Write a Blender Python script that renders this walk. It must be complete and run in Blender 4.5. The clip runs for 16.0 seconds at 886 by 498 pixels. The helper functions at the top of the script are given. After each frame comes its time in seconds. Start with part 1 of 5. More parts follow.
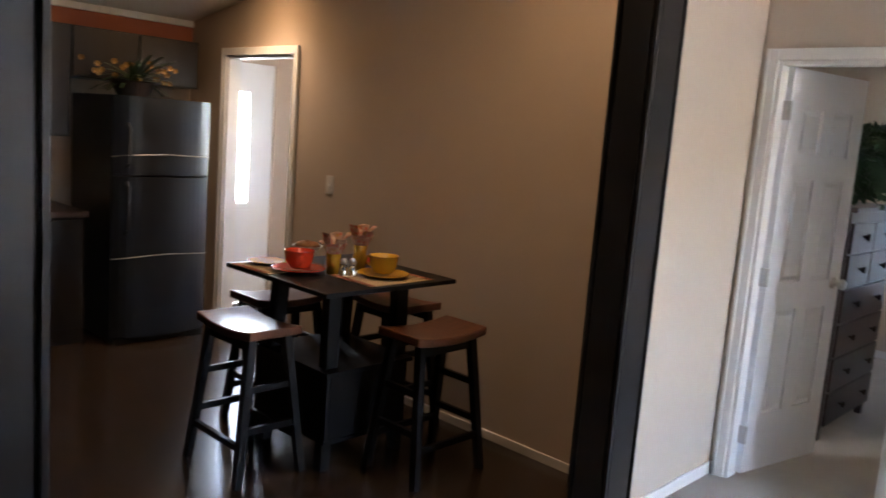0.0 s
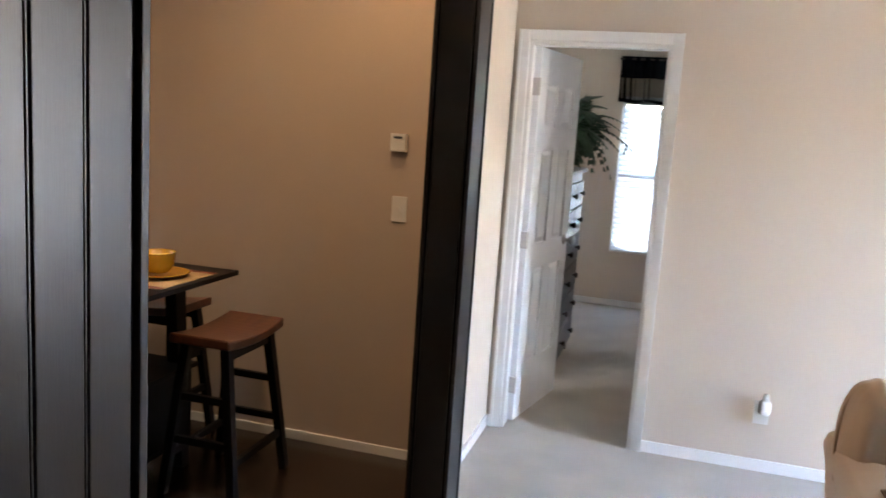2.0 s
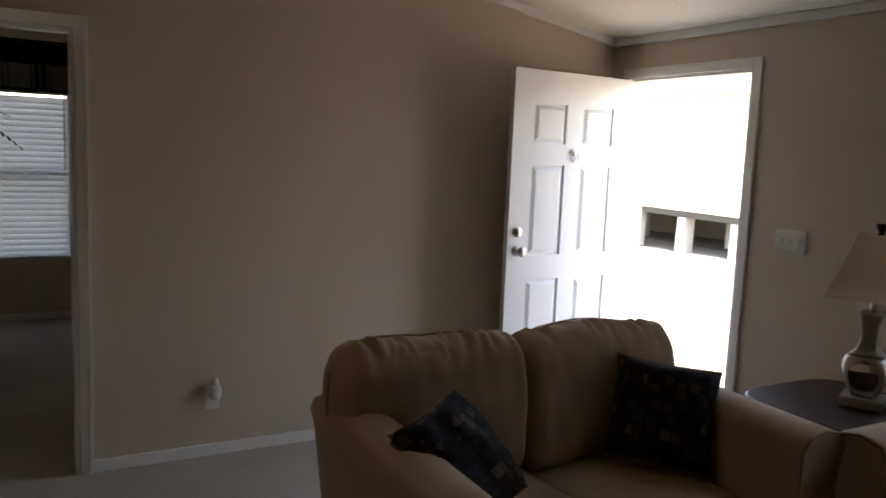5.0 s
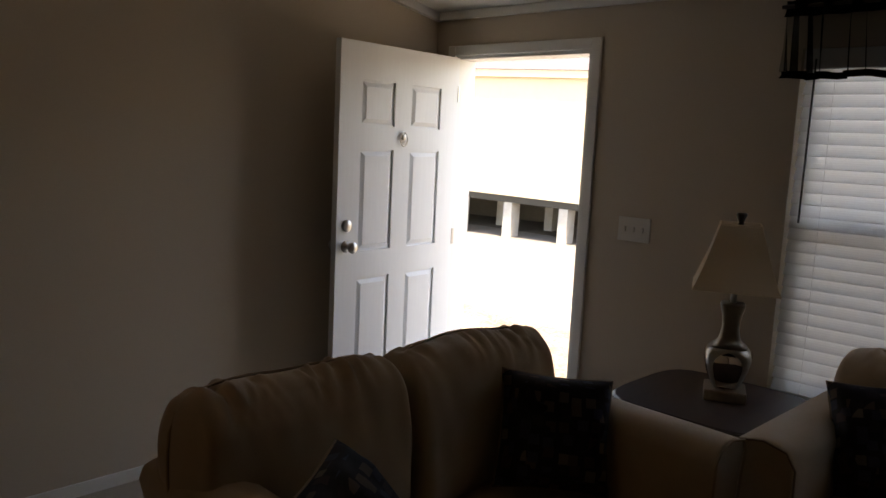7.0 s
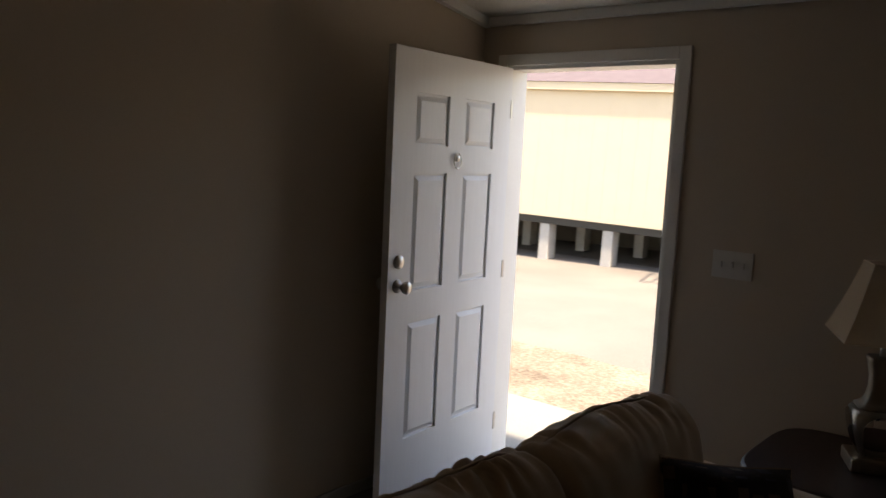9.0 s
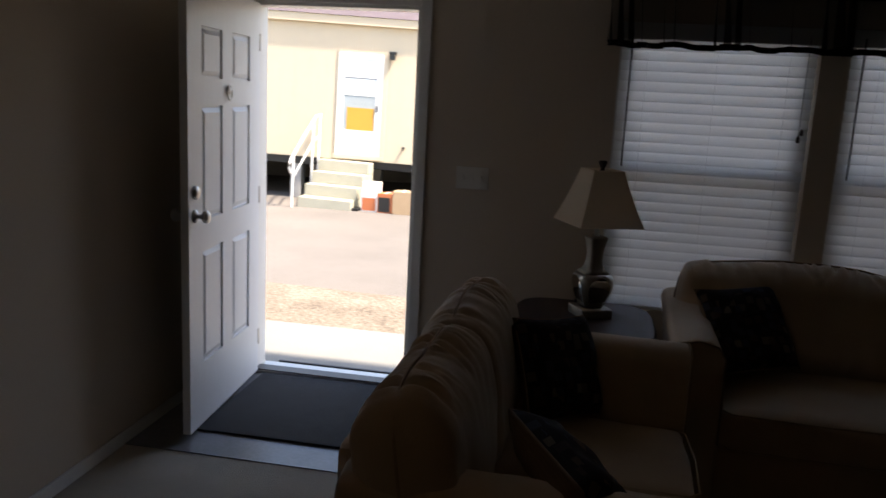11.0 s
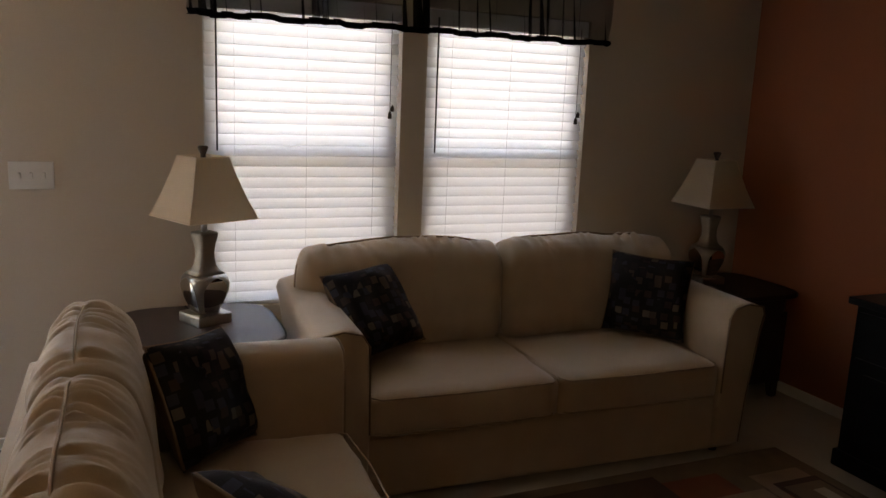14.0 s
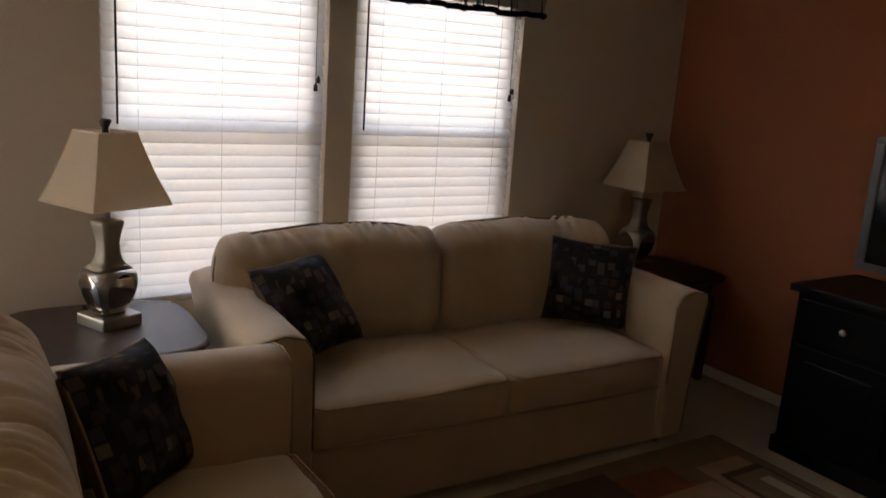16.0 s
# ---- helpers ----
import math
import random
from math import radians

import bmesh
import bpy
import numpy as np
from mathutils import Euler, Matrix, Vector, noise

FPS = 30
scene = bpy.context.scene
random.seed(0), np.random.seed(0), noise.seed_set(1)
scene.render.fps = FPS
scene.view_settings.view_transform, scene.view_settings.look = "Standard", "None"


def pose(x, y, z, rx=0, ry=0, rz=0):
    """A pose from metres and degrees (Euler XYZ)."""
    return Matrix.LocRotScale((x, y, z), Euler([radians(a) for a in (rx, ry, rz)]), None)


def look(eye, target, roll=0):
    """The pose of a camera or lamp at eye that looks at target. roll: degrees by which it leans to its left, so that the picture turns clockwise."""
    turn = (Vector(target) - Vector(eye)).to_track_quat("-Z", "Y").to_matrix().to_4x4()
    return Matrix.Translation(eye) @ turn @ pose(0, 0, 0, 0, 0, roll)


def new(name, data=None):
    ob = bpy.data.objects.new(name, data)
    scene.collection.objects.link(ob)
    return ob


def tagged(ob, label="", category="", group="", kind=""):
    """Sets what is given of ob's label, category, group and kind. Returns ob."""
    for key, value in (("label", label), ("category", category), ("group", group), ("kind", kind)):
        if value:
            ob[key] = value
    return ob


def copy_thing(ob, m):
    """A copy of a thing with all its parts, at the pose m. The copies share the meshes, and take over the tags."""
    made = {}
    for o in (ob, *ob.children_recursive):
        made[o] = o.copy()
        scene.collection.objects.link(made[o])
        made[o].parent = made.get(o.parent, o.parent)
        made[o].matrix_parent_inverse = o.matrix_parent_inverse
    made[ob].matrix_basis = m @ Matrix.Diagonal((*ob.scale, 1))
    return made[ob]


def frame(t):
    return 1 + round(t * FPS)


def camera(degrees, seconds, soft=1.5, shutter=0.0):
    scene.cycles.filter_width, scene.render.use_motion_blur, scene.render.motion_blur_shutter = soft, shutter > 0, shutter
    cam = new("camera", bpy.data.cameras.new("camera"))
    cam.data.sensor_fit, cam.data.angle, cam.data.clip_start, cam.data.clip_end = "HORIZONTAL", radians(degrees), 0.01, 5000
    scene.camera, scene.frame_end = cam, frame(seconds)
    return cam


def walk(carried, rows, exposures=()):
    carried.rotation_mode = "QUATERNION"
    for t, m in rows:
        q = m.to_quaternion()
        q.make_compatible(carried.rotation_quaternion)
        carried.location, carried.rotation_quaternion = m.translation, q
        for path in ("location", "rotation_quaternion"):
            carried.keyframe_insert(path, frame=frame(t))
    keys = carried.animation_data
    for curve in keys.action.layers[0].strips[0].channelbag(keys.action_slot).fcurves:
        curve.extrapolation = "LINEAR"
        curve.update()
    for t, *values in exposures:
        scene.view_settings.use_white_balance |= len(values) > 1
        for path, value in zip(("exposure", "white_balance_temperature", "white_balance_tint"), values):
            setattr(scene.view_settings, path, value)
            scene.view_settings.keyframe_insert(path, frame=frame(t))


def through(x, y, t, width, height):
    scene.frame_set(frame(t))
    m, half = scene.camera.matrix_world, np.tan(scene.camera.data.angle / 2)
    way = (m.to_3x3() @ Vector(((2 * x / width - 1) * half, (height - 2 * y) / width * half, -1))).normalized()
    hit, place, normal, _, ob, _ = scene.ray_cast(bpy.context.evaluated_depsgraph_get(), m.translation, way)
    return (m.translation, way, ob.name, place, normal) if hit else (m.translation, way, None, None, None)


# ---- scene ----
cam = camera(58.9, 16.0, shutter=0.4)

PATH = [
    (0, (2.748, 1.673, 1.588), (1.377, 3.1, 1.299), 4.4),
    (0.5, (2.55, 1.688, 1.593), (1.386, 3.29, 1.311), 3.3),
    (1, (2.346, 1.628, 1.574), (1.354, 3.347, 1.327), 2.7),
    (1.5, (2.127, 1.467, 1.574), (1.366, 3.294, 1.284), 2.3),
    (2, (1.994, 1.39, 1.579), (1.449, 3.291, 1.274), 3.8),
    (2.5, (1.871, 1.412, 1.576), (1.601, 3.374, 1.298), 3.0),
    (3, (1.782, 1.407, 1.576), (1.829, 3.388, 1.305), 3.6),
    (3.5, (1.676, 1.341, 1.581), (2.013, 3.295, 1.319), 2.5),
    (4, (1.632, 1.346, 1.57), (2.197, 3.244, 1.294), 3.3),
    (4.5, (1.632, 1.436, 1.581), (2.413, 3.259, 1.322), 4.0),
    (5, (1.639, 1.522, 1.575), (2.612, 3.252, 1.327), 2.4),
    (5.2, (1.629, 1.538, 1.576), (2.653, 3.238, 1.326), 2.6),
    (7.3, (1.681, 2.211, 1.589), (3.133, 3.558, 1.311), 2.7),
    (7.5, (1.733, 2.264, 1.587), (3.174, 3.621, 1.306), 2.7),
    (8, (1.871, 2.419, 1.589), (3.248, 3.849, 1.347), 3.0),
    (8.2, (1.908, 2.476, 1.602), (3.26, 3.928, 1.353), 3.3),
    (10.3, (1.131, 3.361, 1.623), (2.993, 4.036, 1.347), 2.4),
    (10.5, (1.054, 3.372, 1.618), (2.939, 3.973, 1.327), 2.7),
    (11, (0.941, 3.462, 1.612), (2.876, 3.795, 1.232), 3.0),
    (11.5, (0.966, 3.576, 1.606), (2.926, 3.749, 1.249), 2.7),
    (12, (0.985, 3.694, 1.599), (2.947, 3.569, 1.228), 2.3),
    (12.5, (0.982, 3.805, 1.594), (2.911, 3.435, 1.22), 1.8),
    (13, (0.987, 3.718, 1.584), (2.874, 3.195, 1.18), 3.1),
    (13.5, (1.187, 3.741, 1.586), (2.979, 2.956, 1.168), 2.8),
    (14, (1.324, 3.734, 1.591), (3.126, 2.954, 1.214), 2.4),
    (14.5, (1.371, 3.758, 1.581), (3.121, 2.885, 1.165), 3.4),
    (15, (1.428, 3.823, 1.568), (3.12, 2.865, 1.097), 4.1),
    (15.5, (1.574, 3.843, 1.56), (3.193, 2.779, 1.062), 3.8),
    (16, (1.728, 3.845, 1.58), (3.37, 2.785, 1.153), 4.0),
]
EXPOSURES = [(0, 6.2, 6500, 14), (0.5, 6.5, 6500, 12), (1.0, 6.75, 6450, 12), (2.0, 6.95, 6450, 12), (2.5, 6.75, 6550, 12), (3.0, 6.4, 6700, 12), (3.5, 5.6, 6900, 12), (4.5, 4.4, 7600, 14), (5.2, 3.75, 8200, 15), (7.5, 2.75, 8900, 16), (8.0, 2.6, 8900, 17), (10.5, 1.85, 7800, 16), (11, 2.05, 7600, 16), (12, 2.1, 7500, 16), (12.5, 2.3, 7300, 16), (13, 3.3, 7600, 17), (13.4, 4.2, 9200, 18), (14, 4.45, 9400, 18), (14.5, 4.45, 9500, 18), (15.0, 4.95, 9700, 18), (15.5, 5.3, 9800, 19), (16, 4.6, 9700, 19)]
walk(cam, [(t, look(eye, target, roll)) for t, eye, target, roll in PATH], EXPOSURES)

# ---- world and sun ----
world = bpy.data.worlds.new("world")
scene.world = world
world.use_nodes = True
wn = world.node_tree
sky = wn.nodes.new("ShaderNodeTexSky")
sky.sky_type, sky.sun_disc = "NISHITA", False
sky.sun_elevation, sky.sun_rotation = radians(60), radians(195)
wn.nodes["Background"].inputs["Strength"].default_value = 0.15
wn.links.new(sky.outputs[0], wn.nodes["Background"].inputs["Color"])
SUN_FROM = Vector((math.sin(radians(195)) * math.cos(radians(60)), math.cos(radians(195)) * math.cos(radians(60)), math.sin(radians(60))))
sun = new("sun", bpy.data.lights.new("sun", "SUN"))
sun.data.energy, sun.data.angle, sun.data.color = 3.0, radians(2.5), (1.0, 0.95, 0.88)
sun.matrix_basis = look(SUN_FROM * 30, (0, 0, 0))


# ---- materials ----
def socket(b, name, value):
    if name in b.inputs:
        b.inputs[name].default_value = value


def mat(name, color, rough=0.6, vary=0.08, scale=6.0, fine=90.0, bump=0.15, metal=0.0, bump_dist=0.002, stretch=(1, 1, 1), spec=0.5, second=None, mix_scale=2.0, sheen=0.0):
    m = bpy.data.materials.new(name)
    m.use_nodes = True
    nt = m.node_tree
    b = nt.nodes["Principled BSDF"]
    socket(b, "Roughness", rough)
    socket(b, "Metallic", metal)
    socket(b, "Specular IOR Level", spec)
    if sheen:
        socket(b, "Sheen Weight", sheen)
    tc = nt.nodes.new("ShaderNodeTexCoord")
    mp = nt.nodes.new("ShaderNodeMapping")
    mp.inputs["Scale"].default_value = stretch
    nt.links.new(tc.outputs["Object"], mp.inputs[0])
    n1 = nt.nodes.new("ShaderNodeTexNoise")
    n1.inputs["Scale"].default_value, n1.inputs["Detail"].default_value = scale, 5
    n2 = nt.nodes.new("ShaderNodeTexNoise")
    n2.inputs["Scale"].default_value, n2.inputs["Detail"].default_value = fine, 3
    for n in (n1, n2):
        nt.links.new(mp.outputs[0], n.inputs["Vector"])
    add = nt.nodes.new("ShaderNodeMath")
    add.operation = "ADD"
    nt.links.new(n1.outputs[0], add.inputs[0])
    nt.links.new(n2.outputs[0], add.inputs[1])
    ramp = nt.nodes.new("ShaderNodeValToRGB")
    lo = [c * (1 - vary) for c in color]
    hi = [min(1, c * (1 + vary)) for c in (second or color)]
    ramp.color_ramp.elements[0].position, ramp.color_ramp.elements[1].position = 0.35, 0.68
    ramp.color_ramp.elements[0].color, ramp.color_ramp.elements[1].color = (*lo, 1), (*hi, 1)
    half = nt.nodes.new("ShaderNodeMath")
    half.operation = "MULTIPLY"
    half.inputs[1].default_value = 0.5
    nt.links.new(add.outputs[0], half.inputs[0])
    nt.links.new(half.outputs[0], ramp.inputs[0])
    nt.links.new(ramp.outputs[0], b.inputs["Base Color"])
    if bump:
        bn = nt.nodes.new("ShaderNodeBump")
        bn.inputs["Strength"].default_value, bn.inputs["Distance"].default_value = bump, bump_dist
        nt.links.new(n2.outputs[0], bn.inputs["Height"])
        nt.links.new(bn.outputs[0], b.inputs["Normal"])
    return m


def sheet_mat(name, color, through, rough=0.7, alpha=1.0):
    """A thin cloth or plastic that lets some light through."""
    m = bpy.data.materials.new(name)
    m.use_nodes = True
    nt = m.node_tree
    nt.nodes.remove(nt.nodes["Principled BSDF"])
    out = nt.nodes["Material Output"]
    d, tr, mx = nt.nodes.new("ShaderNodeBsdfDiffuse"), nt.nodes.new("ShaderNodeBsdfTranslucent"), nt.nodes.new("ShaderNodeMixShader")
    n = nt.nodes.new("ShaderNodeTexNoise")
    n.inputs["Scale"].default_value = 40
    ramp = nt.nodes.new("ShaderNodeValToRGB")
    ramp.color_ramp.elements[0].color = (*[c * 0.93 for c in color], 1)
    ramp.color_ramp.elements[1].color = (*color, 1)
    nt.links.new(n.outputs[0], ramp.inputs[0])
    nt.links.new(ramp.outputs[0], d.inputs[0])
    nt.links.new(ramp.outputs[0], tr.inputs[0])
    mx.inputs[0].default_value = through
    nt.links.new(d.outputs[0], mx.inputs[1])
    nt.links.new(tr.outputs[0], mx.inputs[2])
    last = mx
    if alpha < 1:
        t2, m2 = nt.nodes.new("ShaderNodeBsdfTransparent"), nt.nodes.new("ShaderNodeMixShader")
        m2.inputs[0].default_value = alpha
        nt.links.new(t2.outputs[0], m2.inputs[1])
        nt.links.new(mx.outputs[0], m2.inputs[2])
        last = m2
    nt.links.new(last.outputs[0], out.inputs[0])
    return m


def squares_mat(name, colors, cell, ground, rough=0.8):
    """Cloth woven with scattered rounded squares of several colours."""
    m = mat(name, ground, rough, 0.15, 20, 200, 0.3, spec=0.2)
    nt = m.node_tree
    b = nt.nodes["Principled BSDF"]
    tc = nt.nodes["Texture Coordinate"]
    v = nt.nodes.new("ShaderNodeTexVoronoi")
    v.distance = "CHEBYCHEV"
    v.inputs["Scale"].default_value = 1 / cell
    v.inputs["Randomness"].default_value = 0.6
    nt.links.new(tc.outputs["Object"], v.inputs["Vector"])
    edge = nt.nodes.new("ShaderNodeMath")
    edge.operation = "LESS_THAN"
    edge.inputs[1].default_value = 0.36
    nt.links.new(v.outputs["Distance"], edge.inputs[0])
    sep = nt.nodes.new("ShaderNodeSeparateColor")
    nt.links.new(v.outputs["Color"], sep.inputs[0])
    ramp = nt.nodes.new("ShaderNodeValToRGB")
    ramp.color_ramp.interpolation = "CONSTANT"
    while len(ramp.color_ramp.elements) < len(colors):
        ramp.color_ramp.elements.new(0.5)
    for n, (e, c) in enumerate(zip(ramp.color_ramp.elements, colors)):
        e.position, e.color = n / len(colors), (*c, 1)
    nt.links.new(sep.outputs[0], ramp.inputs[0])
    mx = nt.nodes.new("ShaderNodeMix")
    mx.data_type = "RGBA"
    nt.links.new(edge.outputs[0], mx.inputs["Factor"])
    mx.inputs["A"].default_value = (*ground, 1)
    nt.links.new(ramp.outputs[0], mx.inputs["B"])
    nt.links.new(mx.outputs["Result"], b.inputs["Base Color"])
    return m


def glass_mat(name, tint=(0.95, 0.97, 0.97)):
    m = bpy.data.materials.new(name)
    m.use_nodes = True
    b = m.node_tree.nodes["Principled BSDF"]
    socket(b, "Base Color", (*tint, 1))
    socket(b, "Roughness", 0.02)
    socket(b, "Transmission Weight", 1.0)
    return m


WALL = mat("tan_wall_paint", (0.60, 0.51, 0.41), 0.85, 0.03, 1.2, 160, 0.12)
# the tan paint a quarter darker, the kitchen's dimness put into its colour
KITCHEN_WALL = mat("dimmed_wall_paint", (0.465, 0.38, 0.305), 0.85, 0.03, 1.2, 160, 0.12)
ACCENT = mat("rust_wall_paint", (0.36, 0.11, 0.045), 0.8, 0.05, 1.2, 160, 0.12)
CEIL = mat("ceiling_paint", (0.80, 0.77, 0.70), 0.9, 0.04, 3, 60, 0.5, bump_dist=0.004)
WHITE = mat("white_trim_paint", (0.80, 0.79, 0.76), 0.38, 0.02, 3, 60, 0.05)
DOOR_WHITE = mat("white_door_paint", (0.78, 0.79, 0.80), 0.4, 0.025, 3, 90, 0.12, stretch=(1, 1, 0.08))
CARPET = mat("beige_carpet", (0.45, 0.39, 0.31), 0.97, 0.16, 3.5, 420, 0.9, bump_dist=0.006, sheen=0.2)
VINYL = mat("dark_plank_vinyl", (0.034, 0.023, 0.017), 0.26, 0.35, 3, 40, 0.1, stretch=(0.4, 5, 1))
ENTRY = mat("grey_entry_vinyl", (0.16, 0.16, 0.17), 0.3, 0.2, 4, 60, 0.1)
MATBLACK = mat("black_mat", (0.016, 0.017, 0.020), 0.9, 0.3, 12, 300, 0.8, bump_dist=0.004)
DARKWOOD = mat("espresso_wood", (0.017, 0.015, 0.015), 0.33, 0.14, 4, 60, 0.05, stretch=(6, 6, 0.5))
BLACKWOOD = mat("black_painted_wood", (0.005, 0.0045, 0.0045), 0.40, 0.25, 4, 60, 0.1, spec=0.14)
SEATWOOD = mat("chestnut_seat_wood", (0.105, 0.038, 0.019), 0.28, 0.35, 5, 50, 0.08, stretch=(1, 7, 1))
TABLEWOOD = mat("dark_cherry_wood", (0.040, 0.021, 0.017), 0.46, 0.3, 4, 50, 0.06, stretch=(1, 6, 1))
FABRIC = mat("tan_chenille", (0.455, 0.33, 0.212), 0.92, 0.10, 7, 500, 0.7, bump_dist=0.002, sheen=0.4)
PIPING = mat("brown_piping", (0.20, 0.13, 0.08), 0.9, 0.1, 10, 300, 0.3)
TANPIPING = mat("tan_piping", (0.37, 0.265, 0.17), 0.85, 0.1, 10, 300, 0.3)
PILLOW = squares_mat("squares_cloth", [(0.075, 0.052, 0.038), (0.032, 0.035, 0.050), (0.046, 0.030, 0.024), (0.11, 0.092, 0.068), (0.024, 0.017, 0.017), (0.038, 0.025, 0.022), (0.029, 0.029, 0.040)], 0.045, (0.016, 0.012, 0.012))
FRINGE = mat("brown_ruched_cloth", (0.16, 0.09, 0.05), 0.8, 0.2, 20, 120, 0.8, stretch=(1, 8, 1))
SHADE = sheet_mat("cream_lampshade", (0.82, 0.71, 0.57), 0.52)
CERAMIC = mat("silver_mirrored_ceramic", (0.36, 0.33, 0.29), 0.36, 0.12, 6, 60, 0.0, metal=1.0)
CHAMPAGNE = mat("satin_champagne", (0.25, 0.215, 0.175), 0.52, 0.08, 6, 60, 0.0, metal=0.55)
LAMPMIRROR = mat("lamp_mirror", (0.50, 0.46, 0.42), 0.045, 0.03, 3, 20, 0.0, metal=1.0)
BRONZE = mat("dark_bronze", (0.05, 0.035, 0.03), 0.4, 0.2, 8, 80, 0.1, metal=0.6)
NICKEL = mat("satin_nickel", (0.55, 0.53, 0.50), 0.28, 0.05, 8, 80, 0.0, metal=1.0)
# white slat toned darker and less translucent, to dim the bedroom window's glow
SLATDIM = sheet_mat("dimmed_blind_slat", (0.80, 0.80, 0.80), 0.40)
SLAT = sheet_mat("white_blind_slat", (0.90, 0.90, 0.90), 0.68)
VINYLFRAME = mat("white_vinyl_frame", (0.72, 0.72, 0.72), 0.4, 0.02, 3, 60, 0.0)
SHEER = sheet_mat("black_sheer_cloth", (0.030, 0.030, 0.036), 0.6, alpha=0.50)
SHEERBAND = sheet_mat("black_hem_cloth", (0.008, 0.008, 0.010), 0.2)
SCREENMESH = sheet_mat("grey_insect_screen", (0.16, 0.16, 0.17), 0.3, alpha=0.22)
BLACK = mat("black_plastic", (0.012, 0.012, 0.013), 0.35, 0.1, 8, 90, 0.03)
FRIDGE = mat("black_enamel", (0.010, 0.014, 0.021), 0.36, 0.1, 8, 200, 0.06)
GLASS = glass_mat("clear_glass")
SCREEN = mat("tv_screen", (0.008, 0.009, 0.010), 0.06, 0.05, 5, 60, 0.0)
SILVER = mat("silver_plastic", (0.075, 0.08, 0.085), 0.35, 0.05, 8, 90, 0.02, metal=0.3)
PLASTIC = mat("white_plastic", (0.72, 0.70, 0.66), 0.45, 0.02, 5, 60, 0.0)
SIDING = mat("cream_siding", (0.56, 0.47, 0.34), 0.7, 0.03, 2, 60, 0.1)
ROOFM = mat("grey_shingles", (0.115, 0.090, 0.095), 0.9, 0.15, 4, 60, 0.3)
ASPHALT = mat("worn_grey_road", (0.175, 0.158, 0.138), 0.95, 0.2, 0.6, 60, 0.5, bump_dist=0.01)
DRYGRASS = mat("dry_grass_soil", (0.165, 0.128, 0.088), 0.98, 0.35, 1.6, 24, 0.6, bump_dist=0.03, second=(0.23, 0.19, 0.145))
CONCRETE = mat("pale_concrete", (0.235, 0.235, 0.215), 0.9, 0.08, 1.5, 80, 0.3)
STEPM = mat("pale_yellow_concrete", (0.42, 0.40, 0.31), 0.9, 0.08, 2, 60, 0.3)
BLOCK = mat("concrete_block", (0.35, 0.34, 0.32), 0.95, 0.12, 5, 80, 0.5)
# shade beneath the far house as a dark colour, on ground and rear panel
SHADOWY = mat("under_house_shade", (0.10, 0.085, 0.07), 0.95, 0.2, 3, 40, 0.5)
CARDBOARD = mat("cardboard", (0.40, 0.28, 0.17), 0.85, 0.06, 6, 60, 0.05)
ORANGE = mat("orange_print", (0.55, 0.16, 0.06), 0.7, 0.05, 6, 60, 0.0)
YELLOW = mat("yellow_paper", (0.56, 0.29, 0.04), 0.6, 0.03, 6, 60, 0.0)
LEAF = mat("fern_green", (0.020, 0.046, 0.017), 0.5, 0.4, 12, 60, 0.1)
FLOWER = mat("yellow_petals", (0.30, 0.16, 0.03), 0.6, 0.3, 12, 60, 0.1)
RED = mat("red_glaze", (0.55, 0.035, 0.008), 0.18, 0.05, 6, 60, 0.0)
MUSTARD = mat("mustard_glaze", (0.50, 0.27, 0.02), 0.22, 0.05, 6, 60, 0.0)
CHESTWOOD = mat("satin_cherry_wood", (0.035, 0.018, 0.014), 0.29, 0.3, 4, 50, 0.06, stretch=(1, 6, 1), spec=0.6)
PLACEMAT = mat("woven_placemat", (0.42, 0.30, 0.16), 0.9, 0.2, 10, 200, 0.6)
NAPKIN = squares_mat("printed_napkin", [(0.5, 0.16, 0.10), (0.55, 0.38, 0.25), (0.45, 0.25, 0.1)], 0.02, (0.45, 0.27, 0.20))
CEREAL = mat("brown_cereal", (0.22, 0.10, 0.04), 0.8, 0.4, 60, 200, 0.9)
LAMPGLOW = bpy.data.materials.new("lit_lens")
LAMPGLOW.use_nodes = True
socket(LAMPGLOW.node_tree.nodes["Principled BSDF"], "Emission Color", (1, 0.62, 0.3, 1))
socket(LAMPGLOW.node_tree.nodes["Principled BSDF"], "Emission Strength", 2.0)


# ---- mesh helpers ----
def part(name, bm, material, parent=None, label="", smooth=False, kind=""):
    me = bpy.data.meshes.new(name)
    bmesh.ops.recalc_face_normals(bm, faces=bm.faces)
    bm.to_mesh(me)
    bm.free()
    me.materials.append(material)
    if smooth:
        for p in me.polygons:
            p.use_smooth = True
    ob = new(name, me)
    ob.parent = parent
    return tagged(ob, label, kind=kind)


def share(ob, m, parent=None):
    """Another piece on the mesh of ob."""
    o = new(ob.name.split(".")[0], ob.data)
    o.parent = parent if parent is not None else ob.parent
    o.matrix_basis = m
    return o


def root(name, at, rz=0, label="", category="", group=""):
    e = new(name)
    e.matrix_basis = pose(at[0], at[1], at[2], 0, 0, rz)
    return tagged(e, label, category, group)


def box(bm, x0, x1, y0, y1, z0, z1, bevel=0.0, seg=2):
    made = bmesh.ops.create_cube(bm, size=1)["verts"]
    for v in made:
        v.co = Vector(((x0 + x1) / 2 + v.co.x * (x1 - x0), (y0 + y1) / 2 + v.co.y * (y1 - y0), (z0 + z1) / 2 + v.co.z * (z1 - z0)))
    if bevel:
        edges = list({e for v in made for e in v.link_edges})
        bmesh.ops.bevel(bm, geom=edges, offset=bevel, segments=seg, affect="EDGES", profile=0.6)
    return bm


